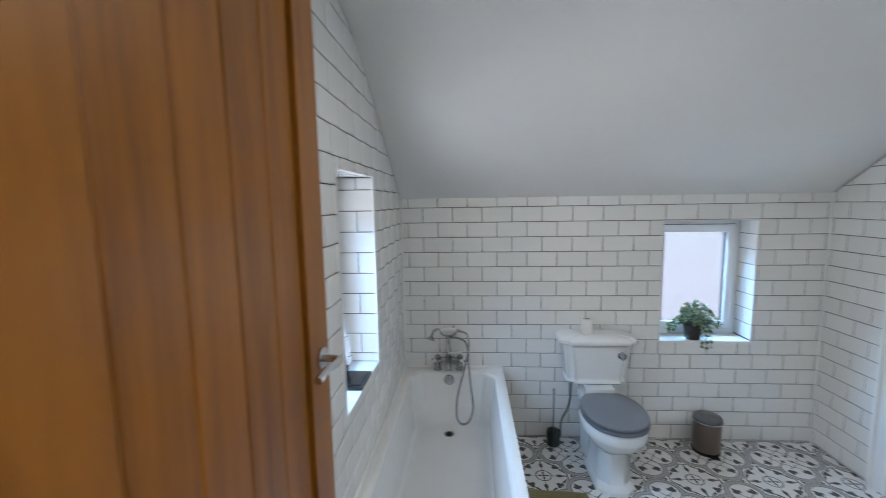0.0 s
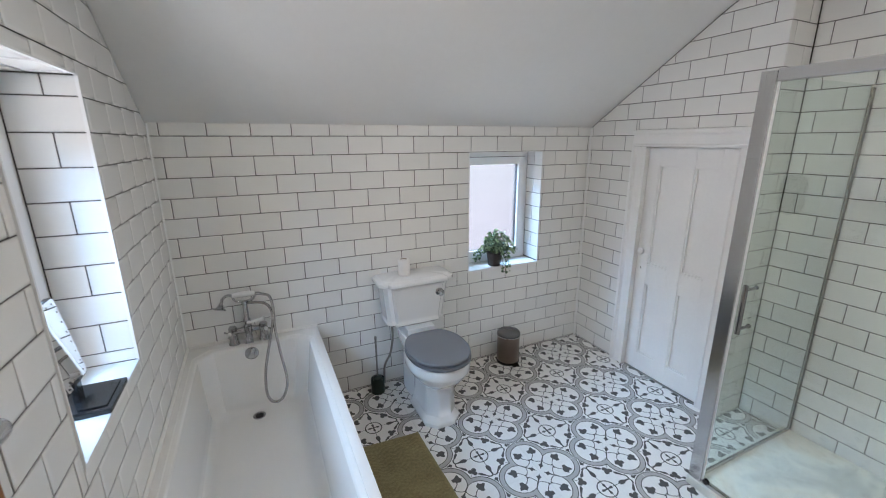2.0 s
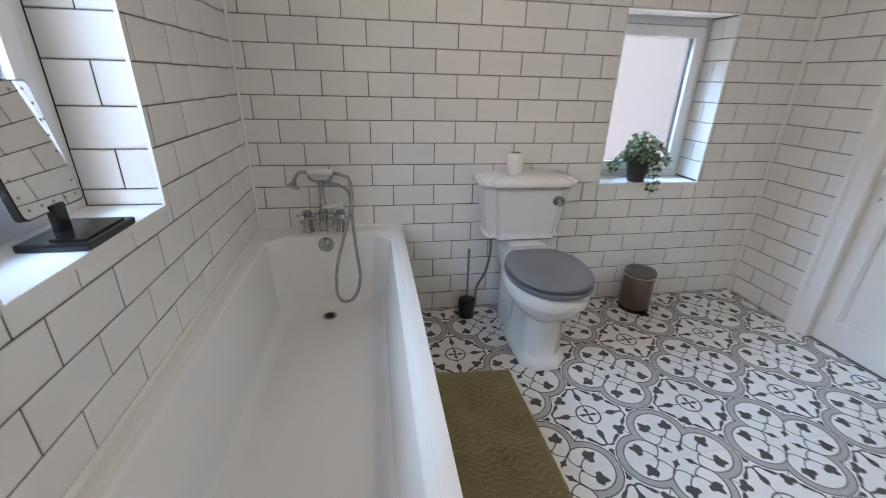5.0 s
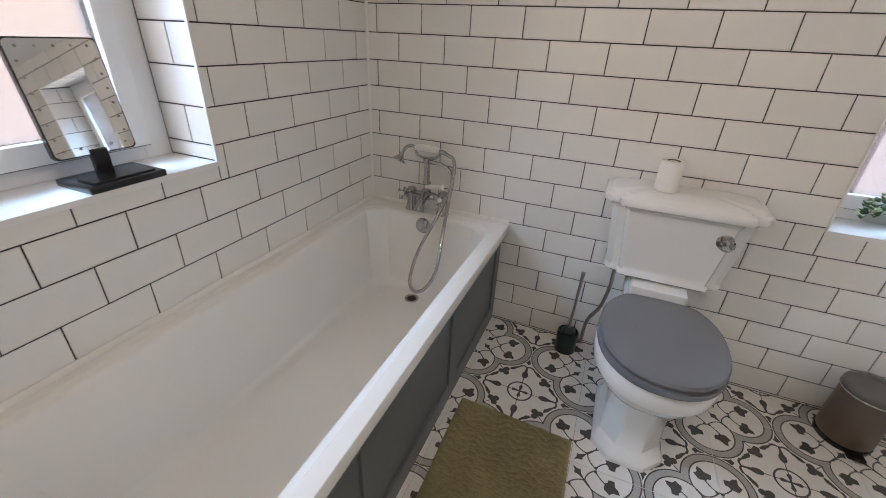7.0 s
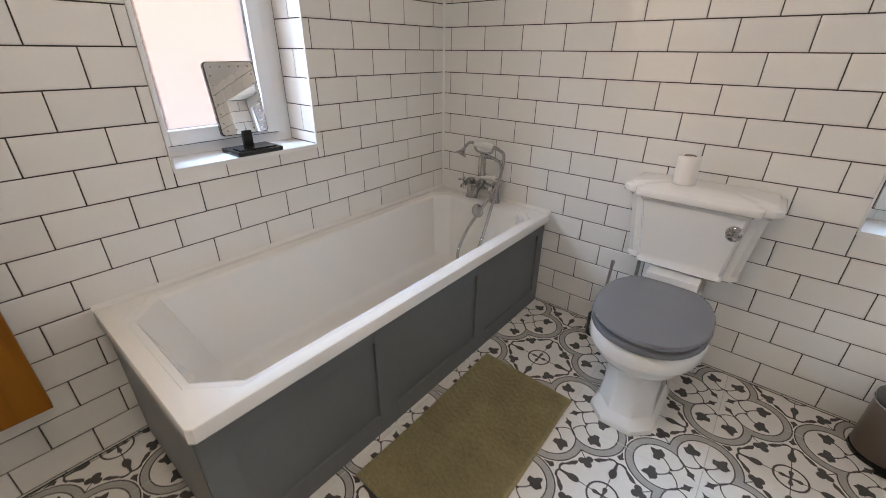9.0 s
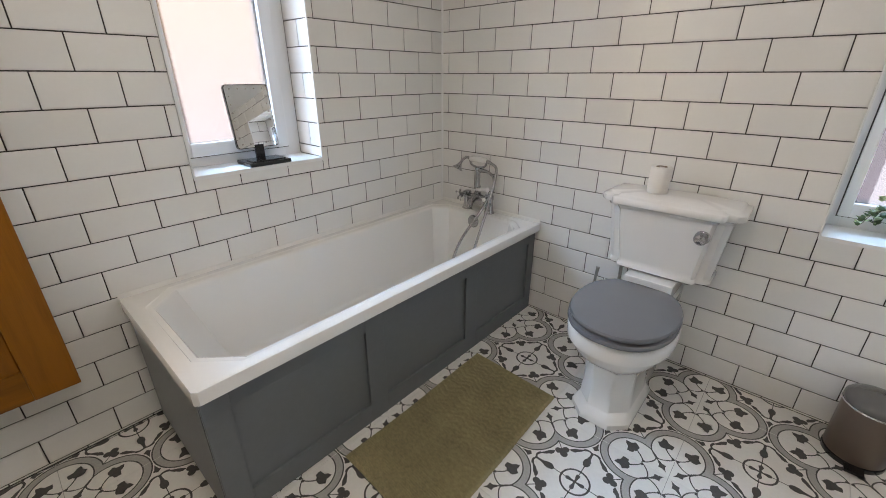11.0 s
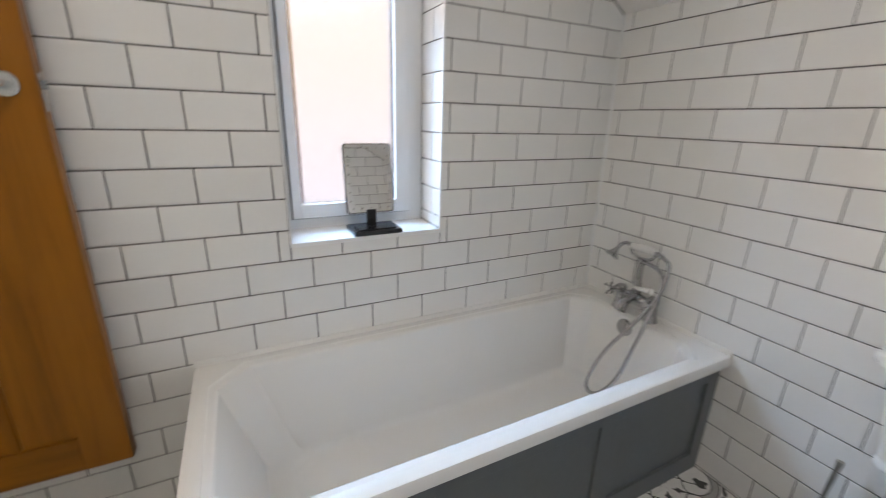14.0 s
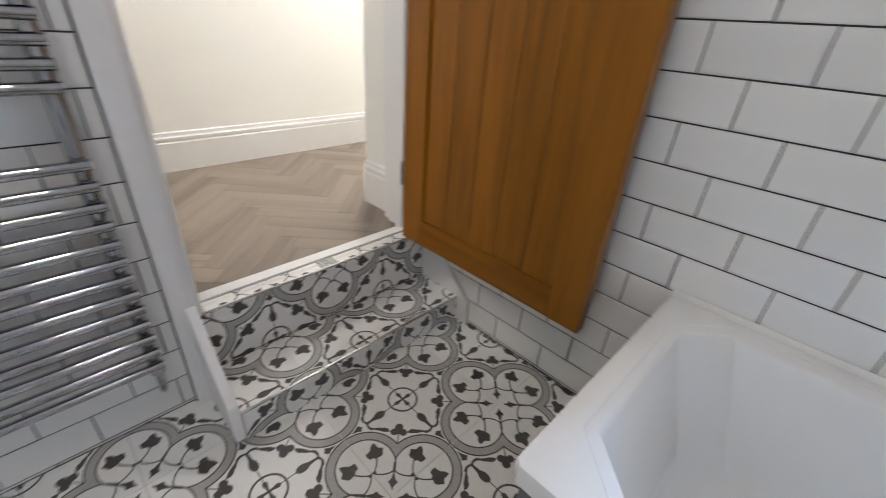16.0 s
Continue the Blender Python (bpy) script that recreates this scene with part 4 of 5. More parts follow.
part("crossbar", tube([(-0.078, 0, 0.074), (-0.04, -0.006, 0.078), (0, -0.01, 0.080), (0.04, -0.006, 0.078), (0.078, 0, 0.074)], [0.015, 0.0165, 0.024, 0.0165, 0.015], 16), M_CHROME, tap, smooth=True)
part("spout", tube(curve([(0, -0.012, 0.085), (0.002, -0.045, 0.080), (0.003, -0.078, 0.062), (0.003, -0.092, 0.032)], 5), [0.021] * 5 + [0.018] * 5 + [0.019] * 5 + [0.024], 16), M_CHROME, tap, smooth=True)
part("riser", lathe([(0.021, 0.08), (0.021, 0.108), (0.014, 0.114), (0.013, 0.132), (0.019, 0.138), (0.019, 0.143), (0.0135, 0.150), (0.013, 0.230), (0.017, 0.234), (0.017, 0.25)], 20, (0, -0.01, 0)), M_CHROME, tap, smooth=True)
part("diverter", tube([(0.0, -0.022, 0.125), (0.03, -0.03, 0.130), (0.09, -0.042, 0.142)], [0.007, 0.010, 0.0135], 12), M_CERAMIC, tap, "white porcelain diverter lever", smooth=True)
cradle = part("cradle", tube(curve([(-0.058, -0.012, 0.292), (-0.048, -0.012, 0.262), (-0.02, -0.010, 0.250), (0.02, -0.010, 0.250), (0.048, -0.012, 0.262), (0.058, -0.012, 0.292)], 5), 0.006, 10), M_CHROME, tap, smooth=True)
hs = part("handset", tube(curve([(-0.115, -0.03, 0.252), (-0.105, -0.018, 0.278), (-0.082, -0.013, 0.294), (-0.055, -0.012, 0.290)], 5), 0.0075, 10), M_CHROME, tap, "chrome telephone handset", smooth=True)
part("grip", tube([(-0.056, -0.012, 0.289), (-0.045, -0.012, 0.290), (0.0, -0.012, 0.293), (0.045, -0.012, 0.290), (0.056, -0.012, 0.288)], [0.011, 0.0155, 0.0175, 0.0155, 0.011], 16), M_CERAMIC, hs, "white porcelain grip", smooth=True)
part("spray_head", lathe([(0.009, 0.0), (0.012, 0.012), (0.022, 0.026), (0.031, 0.034), (0.031, 0.039), (0.001, 0.041)], 24, (-0.112, -0.028, 0.262), axis_turn((-0.25, -0.45, -0.85))), M_CHROME, hs, smooth=True)
part("hose_end", tube([(0.055, -0.012, 0.288), (0.075, -0.012, 0.284), (0.09, -0.014, 0.28)], [0.008, 0.010, 0.008], 12), M_CHROME, hs, smooth=True)
hose_line = curve([(0.09, -0.014, 0.280), (0.128, -0.025, 0.262), (0.140, -0.050, 0.20), (0.138, -0.090, 0.09), (0.150, -0.17, -0.03), (0.165, -0.26, -0.14), (0.140, -0.31, -0.205), (0.095, -0.32, -0.222), (0.062, -0.29, -0.19), (0.065, -0.22, -0.09), (0.105, -0.12, 0.04), (0.132, -0.06, 0.14), (0.120, -0.03, 0.205), (0.075, -0.018, 0.232), (0.012, -0.012, 0.238)], 14)
part("hose", tube(hose_line, [0.0080 if i % 2 else 0.0070 for i in range(len(hose_line))], 10), M_CHROME, tap, "ribbed chrome shower hose", smooth=True)

# ---- toilet ----
wc = thing("toilet", "white close-coupled traditional toilet with grey seat, lid down", "toilet", (1.302, 0, 0))


def oval(cx, cy, rx, ry, z, p=2.0, n=40):
    out = []
    for i in range(n):
        a = 2 * math.pi * i / n
        c, s = math.cos(a), math.sin(a)
        out.append((cx + rx * math.copysign(abs(c) ** (2 / p), c), cy + ry * math.copysign(abs(s) ** (2 / p), s), z))
    return out


def octo(cy, hw, hd, cut, z, n=48):
    """Rectangle with cut corners, by angle, with a point set on each corner."""
    out = []
    for i in range(n):
        a = 2 * math.pi * i / n
        c, s = math.cos(a), math.sin(a)
        r = min(hw / max(abs(c), 1e-6), hd / max(abs(s), 1e-6), (hw + hd - cut) / (abs(c) + abs(s)))
        out.append((r * c, cy + r * s, z))
    for px, py in ((hw, hd - cut), (hw - cut, hd)):
        for sx in (1, -1):
            for sy in (1, -1):
                k = round(math.atan2(sy * py, sx * px) / (2 * math.pi) * n) % n
                out[k] = (sx * px, cy + sy * py, z)
    return out


N = len(oval(0, 0, 1, 1, 0, 2))
pan = [octo(-0.405, 0.112, 0.186, 0.058, 0.0, N), octo(-0.405, 0.112, 0.186, 0.058, 0.022, N), octo(-0.405, 0.109, 0.183, 0.057, 0.026, N), octo(-0.404, 0.107, 0.178, 0.056, 0.036, N), octo(-0.402, 0.096, 0.165, 0.052, 0.050, N), octo(-0.402, 0.093, 0.160, 0.052, 0.056, N),
       octo(-0.402, 0.090, 0.157, 0.052, 0.14, N), octo(-0.405, 0.090, 0.160, 0.052, 0.232, N), octo(-0.407, 0.094, 0.165, 0.050, 0.246, N), oval(0, -0.416, 0.106, 0.178, 0.262, 3.0), oval(0, -0.432, 0.138, 0.198, 0.290, 2.5), oval(0, -0.443, 0.158, 0.211, 0.318, 2.3), oval(0, -0.446, 0.166, 0.217, 0.340, 2.2), oval(0, -0.448, 0.168, 0.219, 0.347, 2.2),
       oval(0, -0.450, 0.178, 0.228, 0.351, 2.2), oval(0, -0.450, 0.182, 0.232, 0.360, 2.2), oval(0, -0.450, 0.182, 0.232, 0.400, 2.2), oval(0, -0.450, 0.178, 0.228, 0.412, 2.2), oval(0, -0.45, 0.166, 0.216, 0.417, 2.2)]
part("pan", loft(pan), M_CERAMIC, wc, smooth=True)
part("plinth_step", loft([oval(0, -0.19, 0.085, 0.15, 0.0, 6), oval(0, -0.19, 0.085, 0.15, 0.30, 6), oval(0, -0.16, 0.105, 0.15, 0.36, 6), oval(0, -0.15, 0.105, 0.145, 0.410, 6)]), M_CERAMIC, wc, smooth=True)
part("cistern_ledge", box(-0.092, -0.222, 0.405, 0.092, -0.03, 0.471, 0.008), M_CERAMIC, wc)
part("floor_bolt", lathe([(0.007, 0), (0.007, 0.004), (0.001, 0.006)], 12, (0.104, -0.33, 0.225), axis_turn((1, 0, 0))), M_BLACK, wc)


def dee(rx, ry, z, back=-0.268):
    """Seat outline: an oval cut straight across at the hinges."""
    return [(x, min(y, back + 0.010 * (1 - abs(x) / rx)), z) for x, y, z in oval(0, -0.462, rx, ry, z, 2.2)]


seat = part("seat", loft([dee(0.174, 0.222, 0.419), dee(0.181, 0.230, 0.423), dee(0.183, 0.232, 0.432), dee(0.181, 0.230, 0.440), dee(0.175, 0.224, 0.4425)]), M_SEAT, wc, "grey lacquered wooden seat", smooth=True)
part("lid", loft([dee(0.170, 0.218, 0.4475, -0.272), dee(0.178, 0.226, 0.450, -0.270), dee(0.180, 0.228, 0.459, -0.270), dee(0.176, 0.224, 0.466, -0.272), dee(0.164, 0.212, 0.470, -0.28), dee(0.09, 0.12, 0.472, -0.33)]), M_SEAT, wc, "grey lacquered lid", smooth=True)
for s in (-1, 1):
    part("hinge", tube([(s * 0.06, -0.250, 0.44), (s * 0.095, -0.250, 0.44)], 0.009, 12), M_CHROME, wc, "chrome seat hinge", smooth=True)


def cist(hw, front, ch, z, back=-0.004):
    """Plan of the cistern: straight back, cut front corners."""
    return [(-hw, back, z), (hw, back, z), (hw, front + ch, z), (hw - ch * 0.42, front + ch * 0.55, z), (hw - ch * 0.9, front + ch * 0.5, z), (hw - ch, front + ch * 0.15, z), (hw - ch * 1.15, front, z),
            (-hw + ch * 1.15, front, z), (-hw + ch, front + ch * 0.15, z), (-hw + ch * 0.9, front + ch * 0.5, z), (-hw + ch * 0.42, front + ch * 0.55, z), (-hw, front + ch, z)]


body = part("cistern", loft([cist(0.170, -0.150, 0.05, 0.470), cist(0.186, -0.165, 0.05, 0.476), cist(0.1965, -0.174, 0.05, 0.484), cist(0.1965, -0.174, 0.05, 0.495), cist(0.1925, -0.170, 0.05, 0.502), cist(0.194, -0.172, 0.05, 0.522), cist(0.218, -0.190, 0.05, 0.735)]), M_CERAMIC, wc, "white ceramic cistern with cut corners", smooth=True)
part("cistern_lid", loft([cist(0.222, -0.194, 0.052, 0.736), cist(0.226, -0.198, 0.052, 0.746), cist(0.236, -0.205, 0.054, 0.754), cist(0.249, -0.215, 0.056, 0.757), cist(0.251, -0.217, 0.056, 0.761), cist(0.251, -0.217, 0.056, 0.779), cist(0.248, -0.214, 0.056, 0.783), cist(0.234, -0.202, 0.054, 0.785), cist(0.228, -0.197, 0.053, 0.792), cist(0.222, -0.192, 0.052, 0.795), cist(0.12, -0.10, 0.03, 0.799)]), M_CERAMIC, body, smooth=True)
lev = part("flush_knob", lathe([(0.026, 0), (0.026, 0.004), (0.020, 0.009), (0.012, 0.012), (0.013, 0.020), (0.021, 0.026), (0.023, 0.036), (0.017, 0.045), (0.0005, 0.048)], 28, (0.140, -0.184, 0.684), axis_turn((0, -1, 0.06))), M_CHROME, body, "round chrome flush knob", smooth=True)
part("fill_pipe", tube(curve([(-0.150, -0.075, 0.445), (-0.150, -0.075, 0.36), (-0.165, -0.06, 0.25), (-0.200, -0.035, 0.15), (-0.205, -0.03, 0.02)], 6), 0.0075, 10), M_STEEL, wc, "dark braided fill pipe", smooth=True)

roll = thing("toilet_roll", "half-used white toilet roll standing on the cistern lid", "toilet roll", (1.238, -0.098, 0.800))
part("paper", lathe([(0.0205, 0.004), (0.0212, 0.001), (0.0365, 0.0), (0.038, 0.003), (0.038, 0.099), (0.0365, 0.102), (0.0212, 0.102), (0.0205, 0.098)], 32), M_PAPER, roll, smooth=True)
part("core", lathe([(0.0203, 0.0), (0.0203, 0.1025), (0.0188, 0.1025), (0.0188, 0.002), (0.0005, 0.002)], 28), M_CARD, roll, "brown cardboard core", smooth=True)

brush = thing("toilet_brush", "dark green toilet brush in its holder on the floor", "toilet brush", (1.036, -0.085, 0.0))
part("holder", lathe([(0.040, 0.001), (0.045, 0.006), (0.044, 0.05), (0.046, 0.10), (0.043, 0.105), (0.039, 0.10), (0.036, 0.03), (0.001, 0.03)], 28), M_GREEN, brush, smooth=True)
part("bristles", lathe([(0.012, 0.035), (0.031, 0.05), (0.031, 0.11), (0.02, 0.122), (0.006, 0.125)], 24), M_GREEN, brush, smooth=True)
part("handle", tube([(0, 0, 0.12), (0.003, 0.012, 0.24), (0.006, 0.028, 0.36), (0.007, 0.032, 0.39)], [0.006, 0.0055, 0.007, 0.009], 12), M_STEEL, brush, "grey metal handle", smooth=True)

pbin = thing("pedal_bin", "small taupe metal pedal bin with domed lid", "bin", (2.040, -0.118, 0.0))
part("body", lathe([(0.078, 0.0), (0.080, 0.004), (0.080, 0.018), (0.083, 0.022), (0.083, 0.215), (0.080, 0.218)], 36), M_BIN, pbin, smooth=True)
part("base_ring", lathe([(0.083, 0.0), (0.085, 0.003), (0.085, 0.016), (0.081, 0.019)], 36), M_BLACK, pbin, "black plastic base ring", smooth=True)
part("lid", lathe([(0.084, 0.222), (0.086, 0.226), (0.085, 0.238), (0.079, 0.247), (0.060, 0.254), (0.028, 0.258), (0.0005, 0.259)], 36), M_LID, pbin, "grey metal lid", smooth=True)
part("lid_rim", lathe([(0.0865, 0.2165), (0.088, 0.219), (0.0865, 0.2225)], 36), M_BRUSHED, pbin, smooth=True)
part("pedal", box(-0.026, -0.118, 0.008, 0.026, -0.082, 0.018, 0.004), M_BLACK, pbin, "black foot pedal")


# ---- bath mat ----
def bath_mat():
    rnd = random.Random(3)
    x0, x1, y0, y1 = 0.720, 1.135, -1.315, -0.553
    bm = bmesh.new()
    nx, ny = 90, 330
    grid = []
    for j in range(ny + 1):
        row = []
        for i in range(nx + 1):
            u, v = i / nx, j / ny
            e = min(u, 1 - u) * (x1 - x0)
            f = min(v, 1 - v) * (y1 - y0)
            edge = min(1.0, min(e, f) / 0.012)
            h = 0.004 + 0.009 * math.sqrt(edge) + (rnd.random() * 0.0020 + 0.0036 * math.sin(j * 1.9 + 0.9 * math.sin(i * 0.33) + 0.8 * math.sin(j * 0.05 + i * 0.11))) * edge
            x = x0 + u * (x1 - x0) + 0.004 * math.sin(v * 5) + 0.0006 * rnd.gauss(0, 1)
            y = y0 + v * (y1 - y0) + 0.003 * math.sin(u * 4 + 1) - 0.012 * u + 0.0003 * rnd.gauss(0, 1)
            row.append(bm.verts.new((x, y, h)))
        grid.append(row)
    for j in range(ny):
        for i in range(nx):
            bm.faces.new((grid[j][i], grid[j][i + 1], grid[j + 1][i + 1], grid[j + 1][i]))
    rim = grid[0] + [r[-1] for r in grid[1:]] + grid[-1][-2::-1] + [r[0] for r in grid[-2:0:-1]]
    low = [bm.verts.new((v.co.x, v.co.y, 0.001)) for v in rim]
    for i in range(len(rim)):
        k = (i + 1) % len(rim)
        bm.faces.new((rim[i], low[i], low[k], rim[k]))
    return part("bath_mat", bm, M_MAT, smooth=True)


tagged(bath_mat(), "sage green ribbed chenille bath mat lying beside the bath", "bath mat")


# ---- cupboard door in the side wall ----
def cupboard():
    y0, y1, zt = CUP[0], CUP[1], CUP[2]
    th = thing("cupboard_door", "old white painted four-panel cupboard door, shut, with chipped edges", "door", (XR + 0.012, 0, 0))
    w = y0 - y1
    xs = (0.0, 0.035)
    cols = [(y0 - 0.003, y0 - 0.088), (y0 - w / 2 + 0.042, y0 - w / 2 - 0.042), (y1 + 0.090, y1 + 0.007)]
    for a, b in cols:
        part("stile", box(xs[0], b, 0.008, xs[1], a, zt - 0.004, 0.002), M_WHITE, th)
    fields = [(cols[0][1], cols[1][0]), (cols[1][1], cols[2][0])]
    for b, a in fields:
        for z0, z1 in ((0.008, 0.135), (0.665, 0.800), (zt - 0.112, zt - 0.004)):
            part("rail", box(xs[0], a, z0, xs[1], b, z1, 0.0015), M_WHITE, th)
        for z0, z1 in ((0.135, 0.665), (0.800, zt - 0.112)):
            part("panel", box(xs[0] + 0.014, a, z0, xs[1] - 0.006, b, z1), M_WHITE, th)
            bm = bmesh.new()
            for (p, q, r, s) in ((a, z0, b, z0 + 0.012), (a, z1 - 0.012, b, z1), (a, z0 + 0.012, a + 0.012, z1 - 0.012), (b - 0.012, z0 + 0.012, b, z1 - 0.012)):
                box(xs[0] + 0.004, p, q, xs[0] + 0.015, r, s, 0.003, bm=bm)
            part("moulding", bm, M_WHITE, th)
    part("knob", lathe([(0.009, 0), (0.010, 0.008), (0.020, 0.014), (0.023, 0.024), (0.018, 0.033), (0.0005, 0.036)], 24, (0.0, y0 - 0.042, 0.885), axis_turn((-1, 0, 0))), M_WHITE, th, "white painted round knob", smooth=True)
    # thin black plate painted as the shade in the lock's opening
    part("keyhole_shade", box(-0.0008, y0 - 0.044, 0.755, 0.001, y0 - 0.039, 0.772), M_DARK, th)
    for hz in (0.22, 1.30):
        part("hinge", tube([(-0.003, y1 + 0.001, hz), (-0.003, y1 + 0.001, hz + 0.075)], 0.006, 10), M_STEEL, th, "worn steel hinge", smooth=True)
    fr = thing("door_2", "white painted moulded architrave round the cupboard door", "door frame", kind="structure")
    part("jamb", box(XR + 0.0, y0 + 0.0, 0.0, XR + 0.1, y0 + 0.018, zt + 0.018, 0.001), M_WHITE, fr)
    part("jamb", box(XR + 0.0, y1 - 0.018, 0.0, XR + 0.1, y1, zt + 0.018, 0.001), M_WHITE, fr)
    part("head", box(XR + 0.0, y1, zt, XR + 0.1, y0, zt + 0.018, 0.001), M_WHITE, fr)
    prof = [(0.0, 0.0), (0.022, 0.0), (0.022, 0.012), (0.016, 0.020), (0.016, 0.072), (0.022, 0.080), (0.030, 0.086), (0.030, 0.104), (0.022, 0.112), (0.0, 0.112)]
    for sgn, base, width in ((1, y0 + 0.001, 1.0), (-1, y1 - 0.001, 0.5)):
        bm = prism([(XR + 0.001 - a, base + sgn * b * width) for a, b in prof], "z", 0.0, zt + 0.001)
        part("architrave", bm, M_WHITE, fr)
    bm = prism([(XR + 0.001 - a, zt + 0.002 + b * 0.95) for a, b in prof], "y", y1 - 0.057, y0 + 0.113)
    part("architrave", bm, M_WHITE, fr)


cupboard()


# ---- windows ----
def window(name, label, m, w, h, pane_mat, sill_depth, wide_right):
    """m: frame at the opening's lower left corner of the frame face; u to the right, v up, n into the room."""
    win = thing(name, label, "window", kind="structure")

    def put(pname, u0, v0, u1, v1, n0, n1, mat, parent=win, bevel=0.003, lab=""):
        bm = box(u0, v0, n0, u1, v1, n1, bevel)
        bmesh.ops.transform(bm, matrix=m, verts=bm.verts)
        return part(pname, bm, mat, parent, lab)
    fw = 0.048
    fr = wide_right
    for a in ((0, 0, fw, h), (w - fr, 0, w, h), (fw, 0, w - fr, fw), (fw, h - fw, w - fr, h)):
        put("window_frame", *a, -0.07, 0.0, M_UPVC)
    sw = 0.052
    u0, v0, u1, v1 = fw - 0.012, fw - 0.006, w - fr + 0.012, h - fw + 0.006
    for a in ((u0, v0, u0 + sw * 0.6, v1), (u1 - sw, v0, u1, v1), (u0 + sw * 0.6, v0, u1 - sw, v0 + sw), (u0 + sw * 0.6, v1 - sw, u1 - sw, v1)):
        put("sash", *a, -0.055, 0.018, M_UPVC, bevel=0.005)
    g0, g1, g2, g3 = u0 + sw * 0.6 - 0.002, v0 + sw - 0.002, u1 - sw + 0.002, v1 - sw + 0.002
    for a in ((u0 - 0.004, v0 - 0.004, u0, v1 + 0.004), (u1, v0 - 0.004, u1 + 0.004, v1 + 0.004), (u0, v0 - 0.004, u1, v0), (u0, v1, u1, v1 + 0.004)):
        put("seal", *a, -0.002, 0.0035, M_CONTROL, bevel=0)
    pane = put("pane", g0, g1, g2, g3, -0.006, 0.001, pane_mat, bevel=0, lab="frosted textured glass, tinted dark to dim the light behind it")
    # shadow off: lamp light enters undimmed, the tint only darkens the pane's look
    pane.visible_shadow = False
    put("window_sill", -0.0, -0.012, w, 0.003, 0.0005, sill_depth, M_TRIM, bevel=0.002, lab="white sill")
    for a in ((-0.001, 0.0, 0.0045, h), (w - 0.0045, 0.0, w + 0.001, h), (0, h - 0.0045, w, h + 0.001)):
        put("corner_trim", *a, sill_depth - 0.008, sill_depth + 0.0015, M_TRIM, bevel=0.001)
    return win


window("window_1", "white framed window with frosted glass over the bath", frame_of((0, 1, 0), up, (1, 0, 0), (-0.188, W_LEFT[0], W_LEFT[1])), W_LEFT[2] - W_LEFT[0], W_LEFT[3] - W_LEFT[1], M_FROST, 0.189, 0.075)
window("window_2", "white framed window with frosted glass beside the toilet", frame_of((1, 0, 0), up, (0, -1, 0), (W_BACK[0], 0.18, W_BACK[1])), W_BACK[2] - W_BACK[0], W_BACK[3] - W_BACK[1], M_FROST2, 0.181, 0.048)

# ---- vanity mirror on the sill ----
mir = thing("vanity_mirror", "table mirror with small bulbs round its edge on black stand", "mirror", (-0.066, -1.060, W_LEFT[1] + 0.003), 90)
part("base", box(-0.088, -0.068, 0.0, 0.088, 0.062, 0.017, 0.006), M_BLACK, mir)
part("tray", box(-0.070, -0.055, 0.017, 0.070, 0.010, 0.021, 0.002), M_BLACK, mir)
part("neck", box(-0.018, 0.018, 0.016, 0.018, 0.034, 0.075, 0.004), M_BLACK, mir)
tilt = pose(0, 0.024, 0.062, -8.5)


def rounded(w, h, r, n=5):
    pts = []
    for cx, cy, a0 in ((w / 2 - r, r, -90), (w / 2 - r, h - r, 0), (-w / 2 + r, h - r, 90), (-w / 2 + r, r, 180)):
        pts += [(cx + r * math.cos(radians(a0 + 90 * i / n)), cy + r * math.sin(radians(a0 + 90 * i / n))) for i in range(n + 1)]
    return pts


for nm, wd, ht, a, b, mt in (("housing", 0.178, 0.250, 0.0, 0.014, M_BLACK), ("glass", 0.172, 0.244, -0.0015, 0.001, M_MIRROR)):
    bm = prism([(x, z + (0.003 if nm == "glass" else 0)) for x, z in rounded(wd, ht, 0.012)], "y", a, b)
    bmesh.ops.transform(bm, matrix=tilt, verts=bm.verts)
    part(nm, bm, mt, mir, "mirror glass" if nm == "glass" else "")
dots = [(-0.066 + 0.033 * i, z) for i in range(5) for z in (0.018, 0.233)] + [(s * 0.074, 0.045 + 0.032 * i) for i in range(6) for s in (-1, 1)]
for x, z in dots:
    bm = lathe([(0.0032, 0.0), (0.0030, 0.0008), (0.0005, 0.001)], 10, (x, -0.0016, z), axis_turn((0, -1, 0)))
    bmesh.ops.transform(bm, matrix=tilt, verts=bm.verts)
    part("bulb", bm, M_STEEL, mir)


